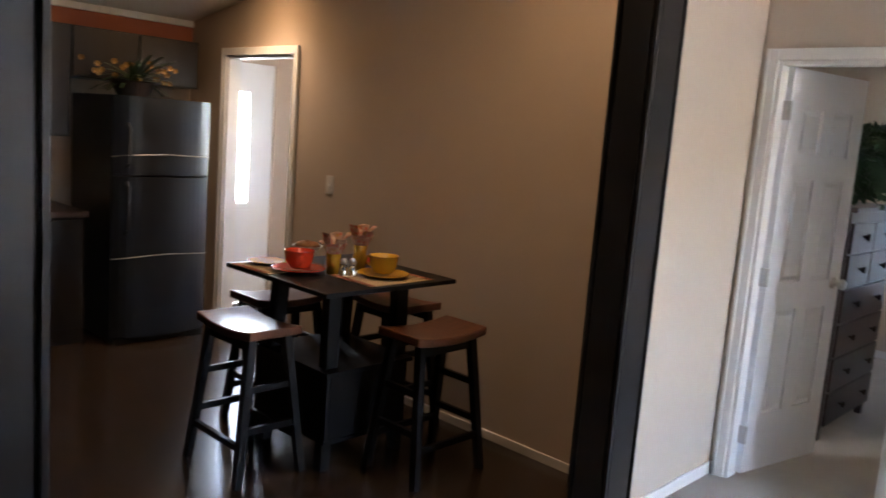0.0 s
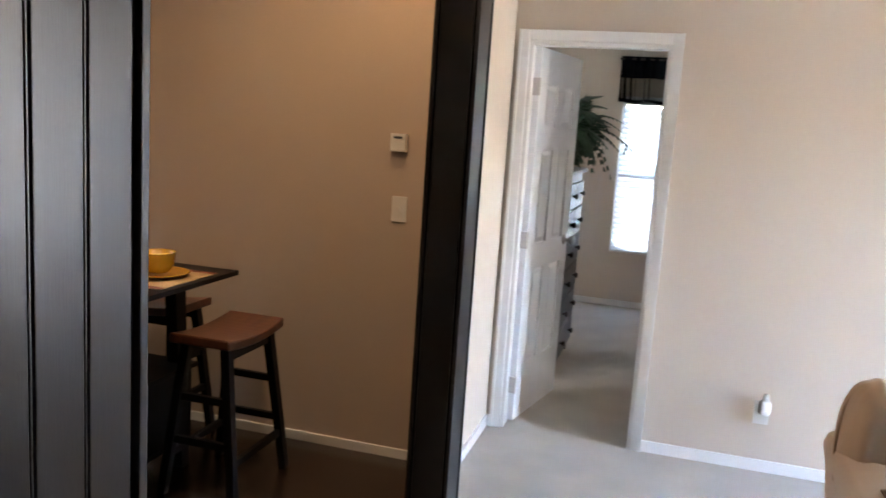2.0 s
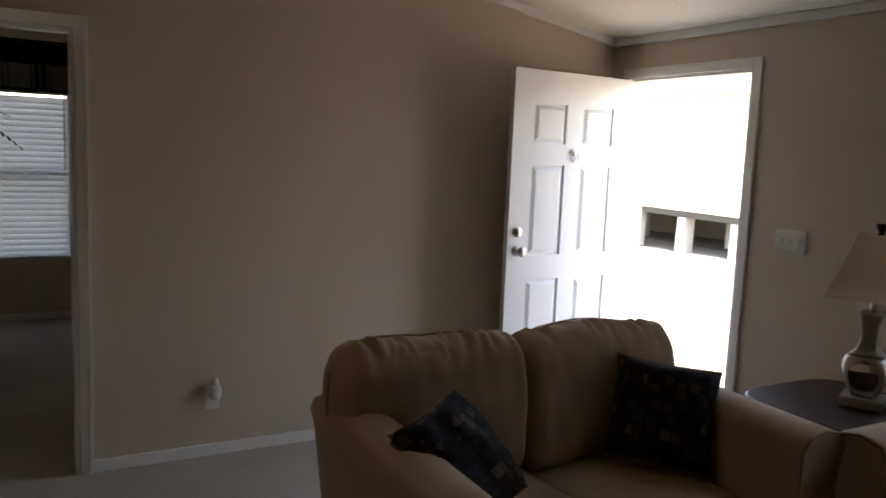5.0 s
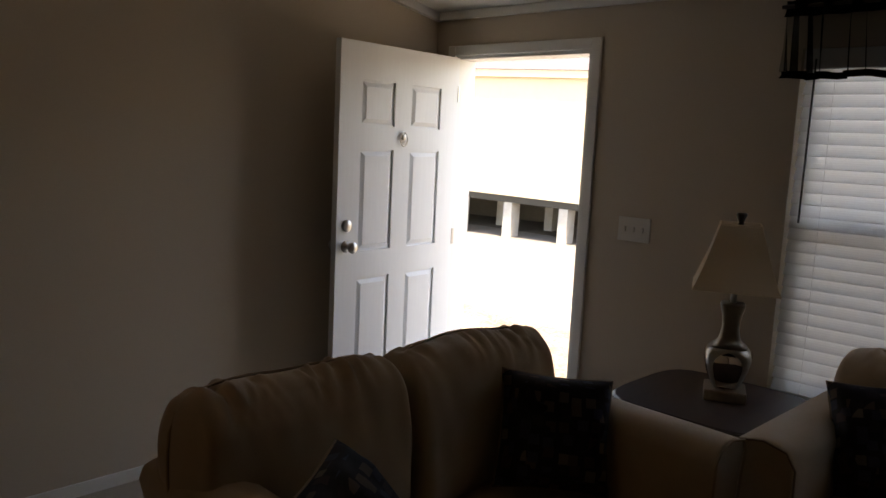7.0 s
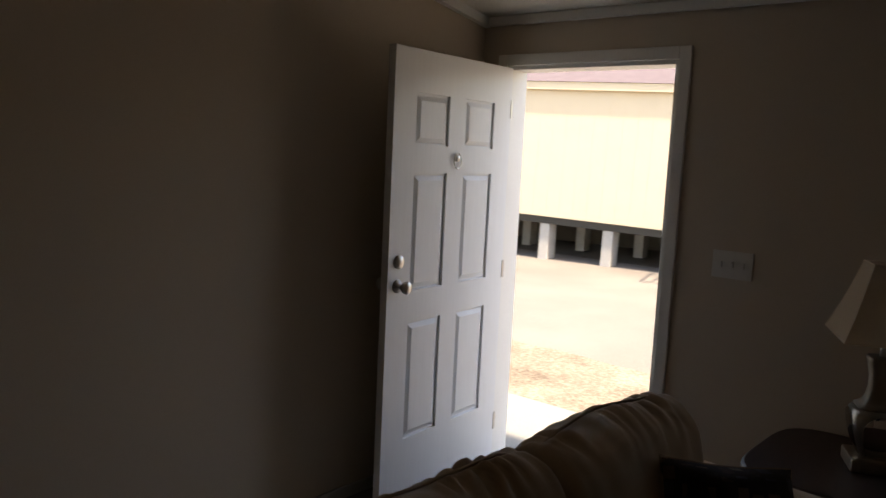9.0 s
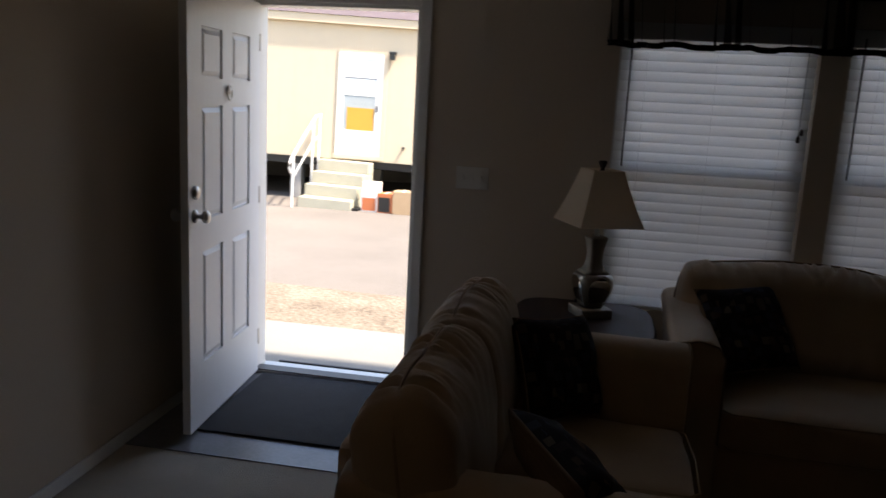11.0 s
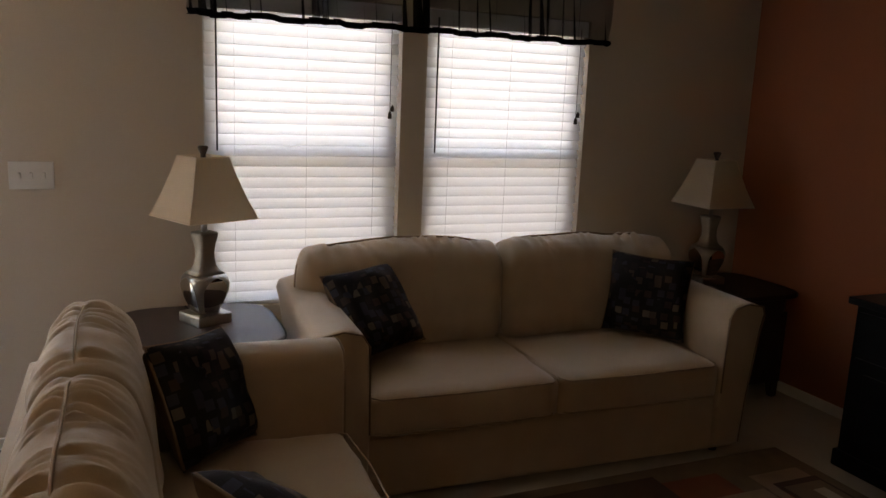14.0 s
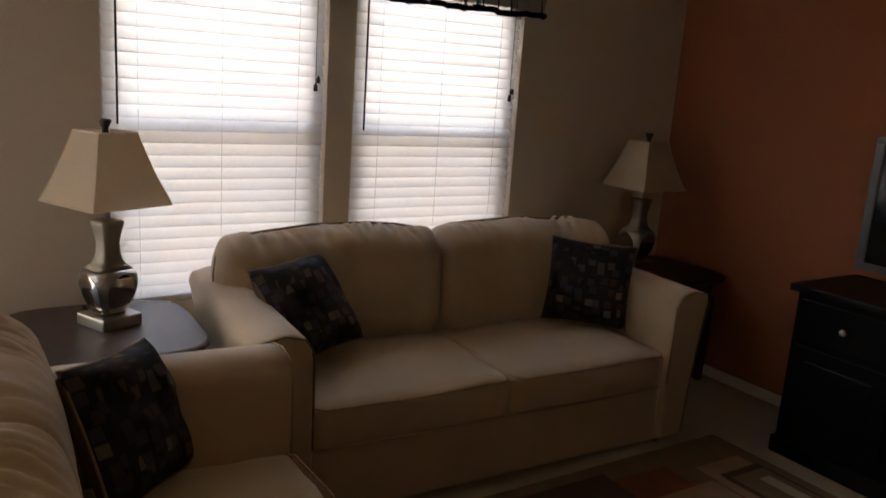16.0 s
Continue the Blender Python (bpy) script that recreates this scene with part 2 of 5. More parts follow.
def boxes(*rows, bevel=0.0):
    bm = bmesh.new()
    for r in rows:
        box(bm, *r, bevel=bevel)
    return bm


def lathe(bm, profile, n=24, at=(0, 0, 0), square=0.0):
    rings = []
    for r, z in profile:
        ring = []
        for k in range(n):
            a = 2 * math.pi * k / n
            c, s = math.cos(a), math.sin(a)
            if square:
                f = (abs(c) ** square + abs(s) ** square) ** (-1 / square)
                c, s = c * f, s * f
            ring.append(bm.verts.new((at[0] + r * c, at[1] + r * s, at[2] + z)))
        rings.append(ring)
    for a, b in zip(rings, rings[1:]):
        for k in range(n):
            bm.faces.new((a[k], a[(k + 1) % n], b[(k + 1) % n], b[k]))
    for ring in (rings[0], rings[-1]):
        if (ring[0].co - ring[n // 2].co).length > 1e-4:
            bm.faces.new(ring)
    return bm


def beam(bm, a, b, w0, w1=None, d0=None, d1=None):
    """A straight bar from a to b, square or oblong in section, maybe tapered."""
    w1 = w0 if w1 is None else w1
    d0 = w0 if d0 is None else d0
    d1 = w1 if d1 is None else d1
    a, b = Vector(a), Vector(b)
    z = (b - a).normalized()
    x = Vector((1, 0, 0)) if abs(z.x) < 0.9 else Vector((0, 1, 0))
    y = z.cross(x).normalized()
    x = y.cross(z)
    vs = [bm.verts.new(p + x * sx * w / 2 + y * sy * d / 2) for p, w, d in ((a, w0, d0), (b, w1, d1)) for sx, sy in ((-1, -1), (1, -1), (1, 1), (-1, 1))]
    bm.faces.new(vs[3::-1])
    bm.faces.new(vs[4:])
    for k in range(4):
        bm.faces.new((vs[k], vs[(k + 1) % 4], vs[4 + (k + 1) % 4], vs[4 + k]))
    return bm


def tube(bm, points, r, n=8, r_end=None):
    """A round bar along points."""
    rings = []
    pts = [Vector(p) for p in points]
    for i, p in enumerate(pts):
        d = (pts[min(i + 1, len(pts) - 1)] - pts[max(i - 1, 0)]).normalized()
        u = d.cross(Vector((0, 0, 1)) if abs(d.z) < 0.9 else Vector((1, 0, 0))).normalized()
        v = d.cross(u)
        rr = r if r_end is None else r + (r_end - r) * i / (len(pts) - 1)
        rings.append([bm.verts.new(p + (u * math.cos(2 * math.pi * k / n) + v * math.sin(2 * math.pi * k / n)) * rr) for k in range(n)])
    for a, b in zip(rings, rings[1:]):
        for k in range(n):
            bm.faces.new((a[k], a[(k + 1) % n], b[(k + 1) % n], b[k]))
    bm.faces.new(rings[0][::-1])
    bm.faces.new(rings[-1])
    return bm


def cushion(w, d, h, r=0.06, puff=0.02, wrinkle=0.006, seed=0, cuts=11, freq=5.0, rx=None):
    """A stuffed cushion w x d x h about its centre, rounded, bulged and a little uneven."""
    bm = bmesh.new()
    bmesh.ops.create_cube(bm, size=2)
    bmesh.ops.subdivide_edges(bm, edges=bm.edges, cuts=cuts, use_grid_fill=True)
    half = Vector((w / 2, d / 2, h / 2))
    for v in bm.verts:
        u = v.co.copy()
        p = Vector((u.x * half.x, u.y * half.y, u.z * half.z))
        rs = (rx or r, r, r)
        inner = Vector([max(-(half[k] - rs[k]), min(half[k] - rs[k], p[k])) for k in range(3)])
        off = p - inner
        off.x *= r / rs[0]
        if off.length > 1e-6:
            p = off.normalized() * min(r, max(abs(c) for c in off))
            p.x *= rs[0] / r
            p += inner
        n = Vector((u.x ** 5, u.y ** 5, u.z ** 5)).normalized()
        m = off.normalized() if off.length > 1e-6 else n
        swell = puff * (1 - u.x ** 2 * (1 - m.x ** 2)) * (1 - u.y ** 2 * (1 - m.y ** 2)) * (1 - u.z ** 2 * (1 - m.z ** 2))
        n = m
        p += n * swell
        p += n * wrinkle * noise.noise(p * freq + Vector((seed * 7.3, seed * 3.1, 0)))
        p += n * wrinkle * 0.5 * noise.noise(Vector((p.x * freq * 4, p.y * freq * 4, p.z * freq * 1.2)) + Vector((seed * 2.3, 5, 0)))
        v.co = p
    return bm


def pillow_mesh(s, t, seed, sides=(-1, 1)):
    """Half or all of a square throw pillow that stands in the x-z plane, its corners pulled out."""
    bm = bmesh.new()
    n = 18
    for side in sides:
        grid = {}
        for i in range(n + 1):
            for j in range(n + 1):
                u, v = 2 * i / n - 1, 2 * j / n - 1
                pinch = 1 - 0.07 * (1 - (u * v) ** 2) * max(abs(u), abs(v)) ** 3
                th = t / 2 * ((1 - u ** 4) * (1 - v ** 4)) ** 0.5 * (1 + 0.25 * noise.noise(Vector((u * 2, v * 2, seed + side))))
                fold = 0.006 * noise.noise(Vector((u * 5 + seed, v * 5, side))) * (1 - max(abs(u), abs(v)) ** 6)
                grid[i, j] = bm.verts.new((u * s / 2 * pinch, side * th + fold, v * s / 2 * pinch))
        for i in range(n):
            for j in range(n):
                bm.faces.new((grid[i, j], grid[i + 1, j], grid[i + 1, j + 1], grid[i, j + 1]))
    return bm


# ---- camera-side plan: east wall x=5, bedroom wall y=5.4, rust wall y=0.18, ridge over x=1.1 ----
EAST, NORTH, SOUTH, WEST, KITCHEN = 5.0, 5.4, 0.18, -3.1, 4.755
EAVE, SLOPE, RIDGE = 2.30, 0.17, 1.1


def ceil_z(x):
    return EAVE + SLOPE * ((EAST - x) if x > RIDGE else (x - WEST) * (EAST - RIDGE) / (RIDGE - WEST))


def wall_along_x(name, x0, x1, y0, y1, holes, material, top=None):
    """A wall that runs along x, with openings (x0, x1, z0, z1), up into the sloping ceiling."""
    bm = bmesh.new()
    cuts = sorted({x0, x1, *[h[0] for h in holes], *[h[1] for h in holes], *([RIDGE] if x0 < RIDGE < x1 else [])})
    for a, b in zip(cuts, cuts[1:]):
        hole = [h for h in holes if h[0] <= a + 1e-6 and b <= h[1] + 1e-6]
        spans = [(0, None)] if not hole else ([(0, hole[0][2])] if hole[0][2] > 0.001 else []) + [(hole[0][3], None)]
        for z0, z1 in spans:
            before = set(bm.verts)
            box(bm, a, b, y0, y1, z0, 1 if z1 is None else z1)
            if z1 is None:
                for v in set(bm.verts) - before:
                    if v.co.z > 0.99 and abs(v.co.z - z0) > 1e-6 or v.co.z > z0 + 1e-6:
                        v.co.z = (ceil_z(v.co.x) if top is None else top) + 0.02
                    elif z0 >= 1 and v.co.z < z0 - 1e-6:
                        v.co.z = (ceil_z(v.co.x) if top is None else top) + 0.02
    return tagged(part(name, bm, material), kind="structure")


def wall_along_y(name, x0, x1, y0, y1, holes, material, top):
    bm = bmesh.new()
    cuts = sorted({y0, y1, *[h[0] for h in holes], *[h[1] for h in holes]})
    for a, b in zip(cuts, cuts[1:]):
        hole = [h for h in holes if h[0] <= a + 1e-6 and b <= h[1] + 1e-6]
        spans = [(0, top)] if not hole else ([(0, hole[0][2])] if hole[0][2] > 0.001 else []) + [(hole[0][3], top)]
        for z0, z1 in spans:
            box(bm, x0, x1, a, b, z0, z1)
    return tagged(part(name, bm, material), kind="structure")


def plain(name, material, *row, bevel=0.0, label=""):
    return tagged(part(name, boxes(row, bevel=bevel), material, None, label), kind="structure")


BDX0, BDX1, DOORTOP = 1.23, 1.92, 2.04
WIN = [(1.34, 2.27, 0.58, 2.02), (2.40, 3.33, 0.58, 2.02)]
FD0, FD1 = 4.33, 5.24
wall_along_y("wall_east", EAST, EAST + 0.14, SOUTH - 0.1, NORTH, [*WIN, (FD0, FD1, 0, 2.06)], WALL, EAVE + 0.02)
wall_along_x("wall_north", 1.15, EAST + 0.14, NORTH, NORTH + 0.1, [(BDX0, BDX1, 0, DOORTOP)], WALL)
wall_along_x("wall_south", RIDGE, EAST, SOUTH - 0.1, SOUTH, [], ACCENT)
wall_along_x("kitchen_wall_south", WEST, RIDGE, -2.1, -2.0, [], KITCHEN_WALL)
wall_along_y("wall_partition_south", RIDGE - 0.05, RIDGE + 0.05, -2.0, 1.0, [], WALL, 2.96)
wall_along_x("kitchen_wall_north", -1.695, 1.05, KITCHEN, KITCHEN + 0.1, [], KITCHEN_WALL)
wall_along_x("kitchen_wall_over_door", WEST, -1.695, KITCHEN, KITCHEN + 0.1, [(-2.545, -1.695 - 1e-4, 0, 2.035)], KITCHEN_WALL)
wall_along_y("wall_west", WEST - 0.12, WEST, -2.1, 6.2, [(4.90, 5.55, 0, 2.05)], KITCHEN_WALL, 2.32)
# the opening in this wall is added, out of view, to light the room
wall_along_x("utility_wall_north", WEST, -1.2, 6.0, 6.1, [(-2.5, -2.1, 1.15, 1.95)], WALL, top=2.4)
wall_along_y("utility_wall_east", -1.3, -1.2, KITCHEN + 0.1, 6.0, [], WALL, 2.4)
wall_along_y("wall_stub", 1.05, 1.15, 4.40, NORTH + 0.1, [], WALL, 2.98)
wall_along_x("bedroom_wall_north", 0.2, 4.6, 8.95, 9.07, [(1.47, 2.15, 0.52, 1.98)], WALL, top=2.62)
wall_along_y("bedroom_wall_west", 0.1, 0.2, NORTH + 0.1, 9.07, [], WALL, 2.62)
wall_along_y("bedroom_wall_east", 4.6, 4.7, NORTH + 0.1, 9.07, [], WALL, 2.62)
plain("bedroom_ceiling", CEIL, 0.1, 4.7, NORTH + 0.1, 9.07, 2.60, 2.68)
plain("utility_ceiling", CEIL, WEST, -1.2, KITCHEN + 0.1, 6.1, 2.36, 2.42)
plain("floor_carpet", CARPET, 1.12, EAST, SOUTH, NORTH, -0.06, 0)
plain("bedroom_floor", CARPET, 0.1, 4.7, NORTH, 9.07, -0.06, -0.001)
KZ = 0.014
plain("floor_kitchen", VINYL, WEST, 1.12, -2.1, 6.1, -0.06, KZ)
plain("floor_transition", DARKWOOD, 1.105, 1.15, 2.13, 4.22, 0.0, KZ + 0.004, bevel=0.002)
bm = bmesh.new()
for x0, x1 in ((WEST - 0.15, RIDGE), (RIDGE, EAST + 0.16)):
    v = [bm.verts.new((x, y, ceil_z(x) + dz)) for dz in (0, 0.08) for x, y in ((x0, -2.1), (x1, -2.1), (x1, NORTH + 0.1), (x0, NORTH + 0.1))]
    for f in ((3, 2, 1, 0), (4, 5, 6, 7), (0, 1, 5, 4), (1, 2, 6, 5), (2, 3, 7, 6), (3, 0, 4, 7)):
        bm.faces.new([v[k] for k in f])
tagged(part("ceiling", bm, CEIL), kind="structure")
plain("sill_under_door", NICKEL, EAST - 0.01, EAST + 0.15, FD0, FD1, -0.03, 0.022, bevel=0.004)
plain("threshold_seal", BLACK, EAST - 0.012, EAST + 0.072, FD0 + 0.001, FD1 - 0.001, 0.0225, 0.029, bevel=0.002)
plain("entry_floor", ENTRY, 3.955, EAST - 0.012, 3.95, NORTH - 0.01, 0.001, 0.005)

# baseboards, crown and casings
BB = 0.06
for n, row in enumerate([(BDX1 + 0.055, EAST, NORTH - 0.012, NORTH, 0, BB), (1.15, BDX0 - 0.055, NORTH - 0.012, NORTH, 0, BB), (1.15, 1.162, 4.45, NORTH - 0.012, 0, BB), (-1.635, 1.05, KITCHEN - 0.012, KITCHEN, 0, BB),
                         (EAST - 0.012, EAST, SOUTH, FD0 - 0.06, 0, BB), (EAST - 0.012, EAST, FD1 + 0.06, NORTH - 0.012, 0, BB), (1.15, EAST - 0.012, SOUTH, SOUTH + 0.012, 0, BB), (0.2, 4.6, 8.938, 8.95, 0, BB)]):
    plain("baseboard", WHITE, *row, bevel=0.003)
bm = bmesh.new()
beam(bm, (EAST, NORTH - 0.02, ceil_z(EAST) - 0.022), (RIDGE, NORTH - 0.02, ceil_z(RIDGE) - 0.022), 0.036, 0.036, 0.045, 0.045)
tagged(part("crown_north", bm, WHITE), kind="structure")
plain("crown_east", WHITE, EAST - 0.035, EAST, SOUTH, NORTH - 0.04, EAVE - 0.042, EAVE + 0.004, bevel=0.008)
plain("crown_west", WHITE, WEST, WEST + 0.04, -2, KITCHEN, EAVE - 0.045, EAVE + 0.004, bevel=0.008)


def casing_x(name, x0, x1, y, top, out, w=0.055):
    """Casing round an opening in a wall along x; out is -1 or 1, the side it stands on."""
    ya, yb = sorted((y, y + out * 0.018))
    b = boxes((x0 - w, x0, ya, yb, 0, top + w), (x1, x1 + w, ya, yb, 0, top + w), (x0, x1, ya, yb, top, top + w), bevel=0.005)
    for a, c in ((x0 - w, x0 - w + 0.014), (x1 + w - 0.014, x1 + w)):
        yc, yd = sorted((y + out * 0.018, y + out * 0.024))
        box(b, a, c, yc, yd, 0, top + w)
    return tagged(part(name, b, WHITE), kind="structure")


casing_x("bedroom_door_casing", BDX0, BDX1, NORTH, DOORTOP, -1)
tagged(part("bedroom_door_jamb", boxes((BDX0 - 0.001, BDX0 + 0.018, NORTH, NORTH + 0.1, 0, DOORTOP), (BDX1 - 0.018, BDX1 + 0.001, NORTH, NORTH + 0.1, 0, DOORTOP), (BDX0 + 0.018, BDX1 - 0.018, NORTH, NORTH + 0.1, DOORTOP - 0.018, DOORTOP + 0.001)), WHITE), kind="structure")
casing_x("utility_door_casing", -2.545, -1.695, KITCHEN, 2.035, -1)
tagged(part("utility_door_jamb", boxes((-2.546, -2.527, KITCHEN, KITCHEN + 0.1, 0, 2.035), (-1.713, -1.694, KITCHEN, KITCHEN + 0.1, 0, 2.035), (-2.527, -1.713, KITCHEN, KITCHEN + 0.1, 2.017, 2.036)), WHITE), kind="structure")
b = boxes((EAST - 0.016, EAST, FD0 - 0.055, FD0, 0, 2.115), (EAST - 0.016, EAST, FD1, FD1 + 0.055, 0, 2.115), (EAST - 0.016, EAST, FD0, FD1, 2.06, 2.115), bevel=0.005)
tagged(part("front_door_casing", b, WHITE), kind="structure")
b = boxes((EAST, EAST + 0.14, FD0 - 0.001, FD0 + 0.02, 0.02, 2.06), (EAST, EAST + 0.14, FD1 - 0.02, FD1 + 0.001, 0.02, 2.06), (EAST, EAST + 0.14, FD0 + 0.02, FD1 - 0.02, 2.04, 2.061), bevel=0.003)
tagged(part("front_door_jamb", b, WHITE), kind="structure")


# ---- doors ----
def six_panel_door(name, w, h, at, rz, label, knob_z=0.95, flip=1, front=False):
    """Leaf from its hinge edge along +x; both faces carry six raised panels."""
    r = root(name, at, rz, label, "door")
    t = 0.036
    b = boxes((0, w, -t / 2 + 0.012, t / 2 - 0.012, 0, h))
    st, mid = 0.165 * w, 0.14 * w
    pw = (w - 2 * st - mid) / 2
    rows = [(0.30 * h / 2, 0.83 * h / 2), (0.97 * h / 2, 1.48 * h / 2), (1.60 * h / 2, 1.82 * h / 2)]
    zs = [0, rows[0][0], rows[0][1], rows[1][0], rows[1][1], rows[2][0], rows[2][1], h]
    for s in (-1, 1):
        ya, yb = sorted((s * (t / 2 - 0.012), s * t / 2))
        for x0, x1 in ((0, st), (st + pw, st + pw + mid), (w - st, w)):
            box(b, x0, x1, ya, yb, 0, h)
        for z0, z1 in ((zs[0], zs[1]), (zs[2], zs[3]), (zs[4], zs[5]), (zs[6], zs[7])):
            for x0 in (st, st + pw + mid):
                box(b, x0, x0 + pw, ya, yb, z0, z1)
    part("leaf", b, DOOR_WHITE, r)
    for s in (-1, 1):
        for z0, z1 in rows:
            for x0 in (st, st + pw + mid):
                bm = bmesh.new()
                m = 0.022
                ya = s * (t / 2 - 0.012)
                yb = s * (t / 2 - 0.001)
                outer = [bm.verts.new((x, ya, z)) for x, z in ((x0 + 0.01, z0 + 0.01), (x0 + pw - 0.01, z0 + 0.01), (x0 + pw - 0.01, z1 - 0.01), (x0 + 0.01, z1 - 0.01))]
                inner = [bm.verts.new((x, yb, z)) for x, z in ((x0 + 0.01 + m, z0 + 0.01 + m), (x0 + pw - 0.01 - m, z0 + 0.01 + m), (x0 + pw - 0.01 - m, z1 - 0.01 - m), (x0 + 0.01 + m, z1 - 0.01 - m))]
                bm.faces.new(inner)
                for k in range(4):
                    bm.faces.new((outer[k], outer[(k + 1) % 4], inner[(k + 1) % 4], inner[k]))
                part("raised_panel", bm, DOOR_WHITE, r)
    for s in (-1, 1):
        bm = bmesh.new()
        lathe(bm, [(0.03, 0), (0.03, 0.006), (0.012, 0.012), (0.012, 0.035), (0.026, 0.042), (0.029, 0.055), (0.022, 0.066), (0, 0.068)])
        k = part("door_knob", bm, NICKEL, r, "satin nickel knob", True)
        k.matrix_basis = pose(w - 0.065, s * t / 2, knob_z, -90 * s, 0, 0)
        if front:
            bm = bmesh.new()
            lathe(bm, [(0.03, 0), (0.03, 0.010), (0.022, 0.018), (0, 0.019)])
            k = part("deadbolt", bm, NICKEL, r, "satin nickel deadbolt", True)
            k.matrix_basis = pose(w - 0.065, s * t / 2, knob_z + 0.105, -90 * s, 0, 0)
    for z in (0.2, h / 2, h - 0.2):
        part("hinge", boxes((-0.012, 0.006, -t / 2 - 0.004, t / 2 + 0.004, z - 0.045, z + 0.045), bevel=0.002), NICKEL, r, "small metal hinge")
    if front:
        bm = bmesh.new()
        lathe(bm, [(0.016, -0.002), (0.016, 0.012), (0.01, 0.016), (0, 0.017)], 16)
        k = part("knocker_plate", bm, NICKEL, r, "round nickel knocker with peephole", True)
        k.matrix_basis = pose(w / 2, t / 2, 1.565, -90, 0, 0)
        bm = bmesh.new()
        tube(bm, [(0.028 * math.sin(a), 0.0, -0.012 + 0.036 * math.cos(a)) for a in [2 * math.pi * q / 18 for q in range(19)]], 0.004)
        k = part("knocker_ring", bm, NICKEL, r, "nickel ring", True)
        k.matrix_basis = pose(w / 2, t / 2 + 0.012, 1.565)
    return r


six_panel_door("front_door", 0.905, 2.02, (EAST - 0.02, 5.215, 0.025), 184, "open white six-panel front door with nickel knob, deadbolt and knocker", 1.01, front=True)
six_panel_door("bedroom_door", 0.655, 2.0, (BDX0 + 0.035, NORTH + 0.075, 0.02), 78.5, "open white six-panel interior door into the bedroom", 0.95)
r = root("utility_exterior_door", (WEST - 0.05, 4.90, 0), 0, "white back door with a tall bright window, shut", "door")
part("leaf", boxes((-0.02, 0.02, 0.0, 0.19, 0.01, 2.05), (-0.02, 0.02, 0.42, 0.65, 0.01, 2.05), (-0.02, 0.02, 0.19, 0.42, 0.01, 0.88), (-0.02, 0.02, 0.19, 0.42, 1.81, 2.05)), DOOR_WHITE, r)
part("pane", boxes((-0.004, 0.004, 0.19, 0.42, 0.88, 1.81)), GLASS, r, "clear glass").visible_shadow = False

# dark-stained posts at the wide opening
def grooved_post(name, x0, x1, y0, y1, top, label, step=0.04):
    r = root(name, (0, 0, 0), 0, label, "post")
    part("core", boxes((x0 + 0.010, x1 - 0.010, y0 + 0.010, y1 - 0.010, 0, top)), BLACKWOOD, r)
    for side in "nsew":
        a, b = (x0, x1) if side in "ns" else (y0, y1)
        a, b = a + 0.022, b - 0.022
        count = max(1, round((b - a) / step))
        w = (b - a) / count
        flat, bead = None, None
        for k in range(count):
            m = {"s": pose(a + k * w, y0 + 0.004, 0), "n": pose(b - k * w, y1 - 0.004, 0, 0, 0, 180), "e": pose(x1 - 0.004, a + k * w, 0, 0, 0, 90), "w": pose(x0 + 0.004, b - k * w, 0, 0, 0, -90)}[side]
            if flat is None:
                flat = part("board", boxes((0.0055, w - 0.0025, 0, 0.008, 0, top), bevel=0.0015), DARKWOOD, r)
                bead = part("bead", boxes((0, 0.003, 0.001, 0.008, 0, top), bevel=0.001), DARKWOOD, r)
                flat.matrix_basis, bead.matrix_basis = m, m
            else:
                share(flat, m), share(bead, m)
    for x in (x0 + 0.007, x1 - 0.007):
        for y in (y0 + 0.007, y1 - 0.007):
            part("corner_bead", boxes((x - 0.007, x + 0.007, y - 0.007, y + 0.007, 0, top), bevel=0.002), DARKWOOD, r)
    return r


grooved_post("near_post", 1.02, 1.441, 1.0, 2.13, 2.9, "wide espresso-stained beadboard end panel between living room and kitchen", 0.072)
grooved_post("far_post", 1.09, 1.265, 4.22, 4.42, 2.93, "espresso-stained wooden post at the kitchen opening", 1.0)


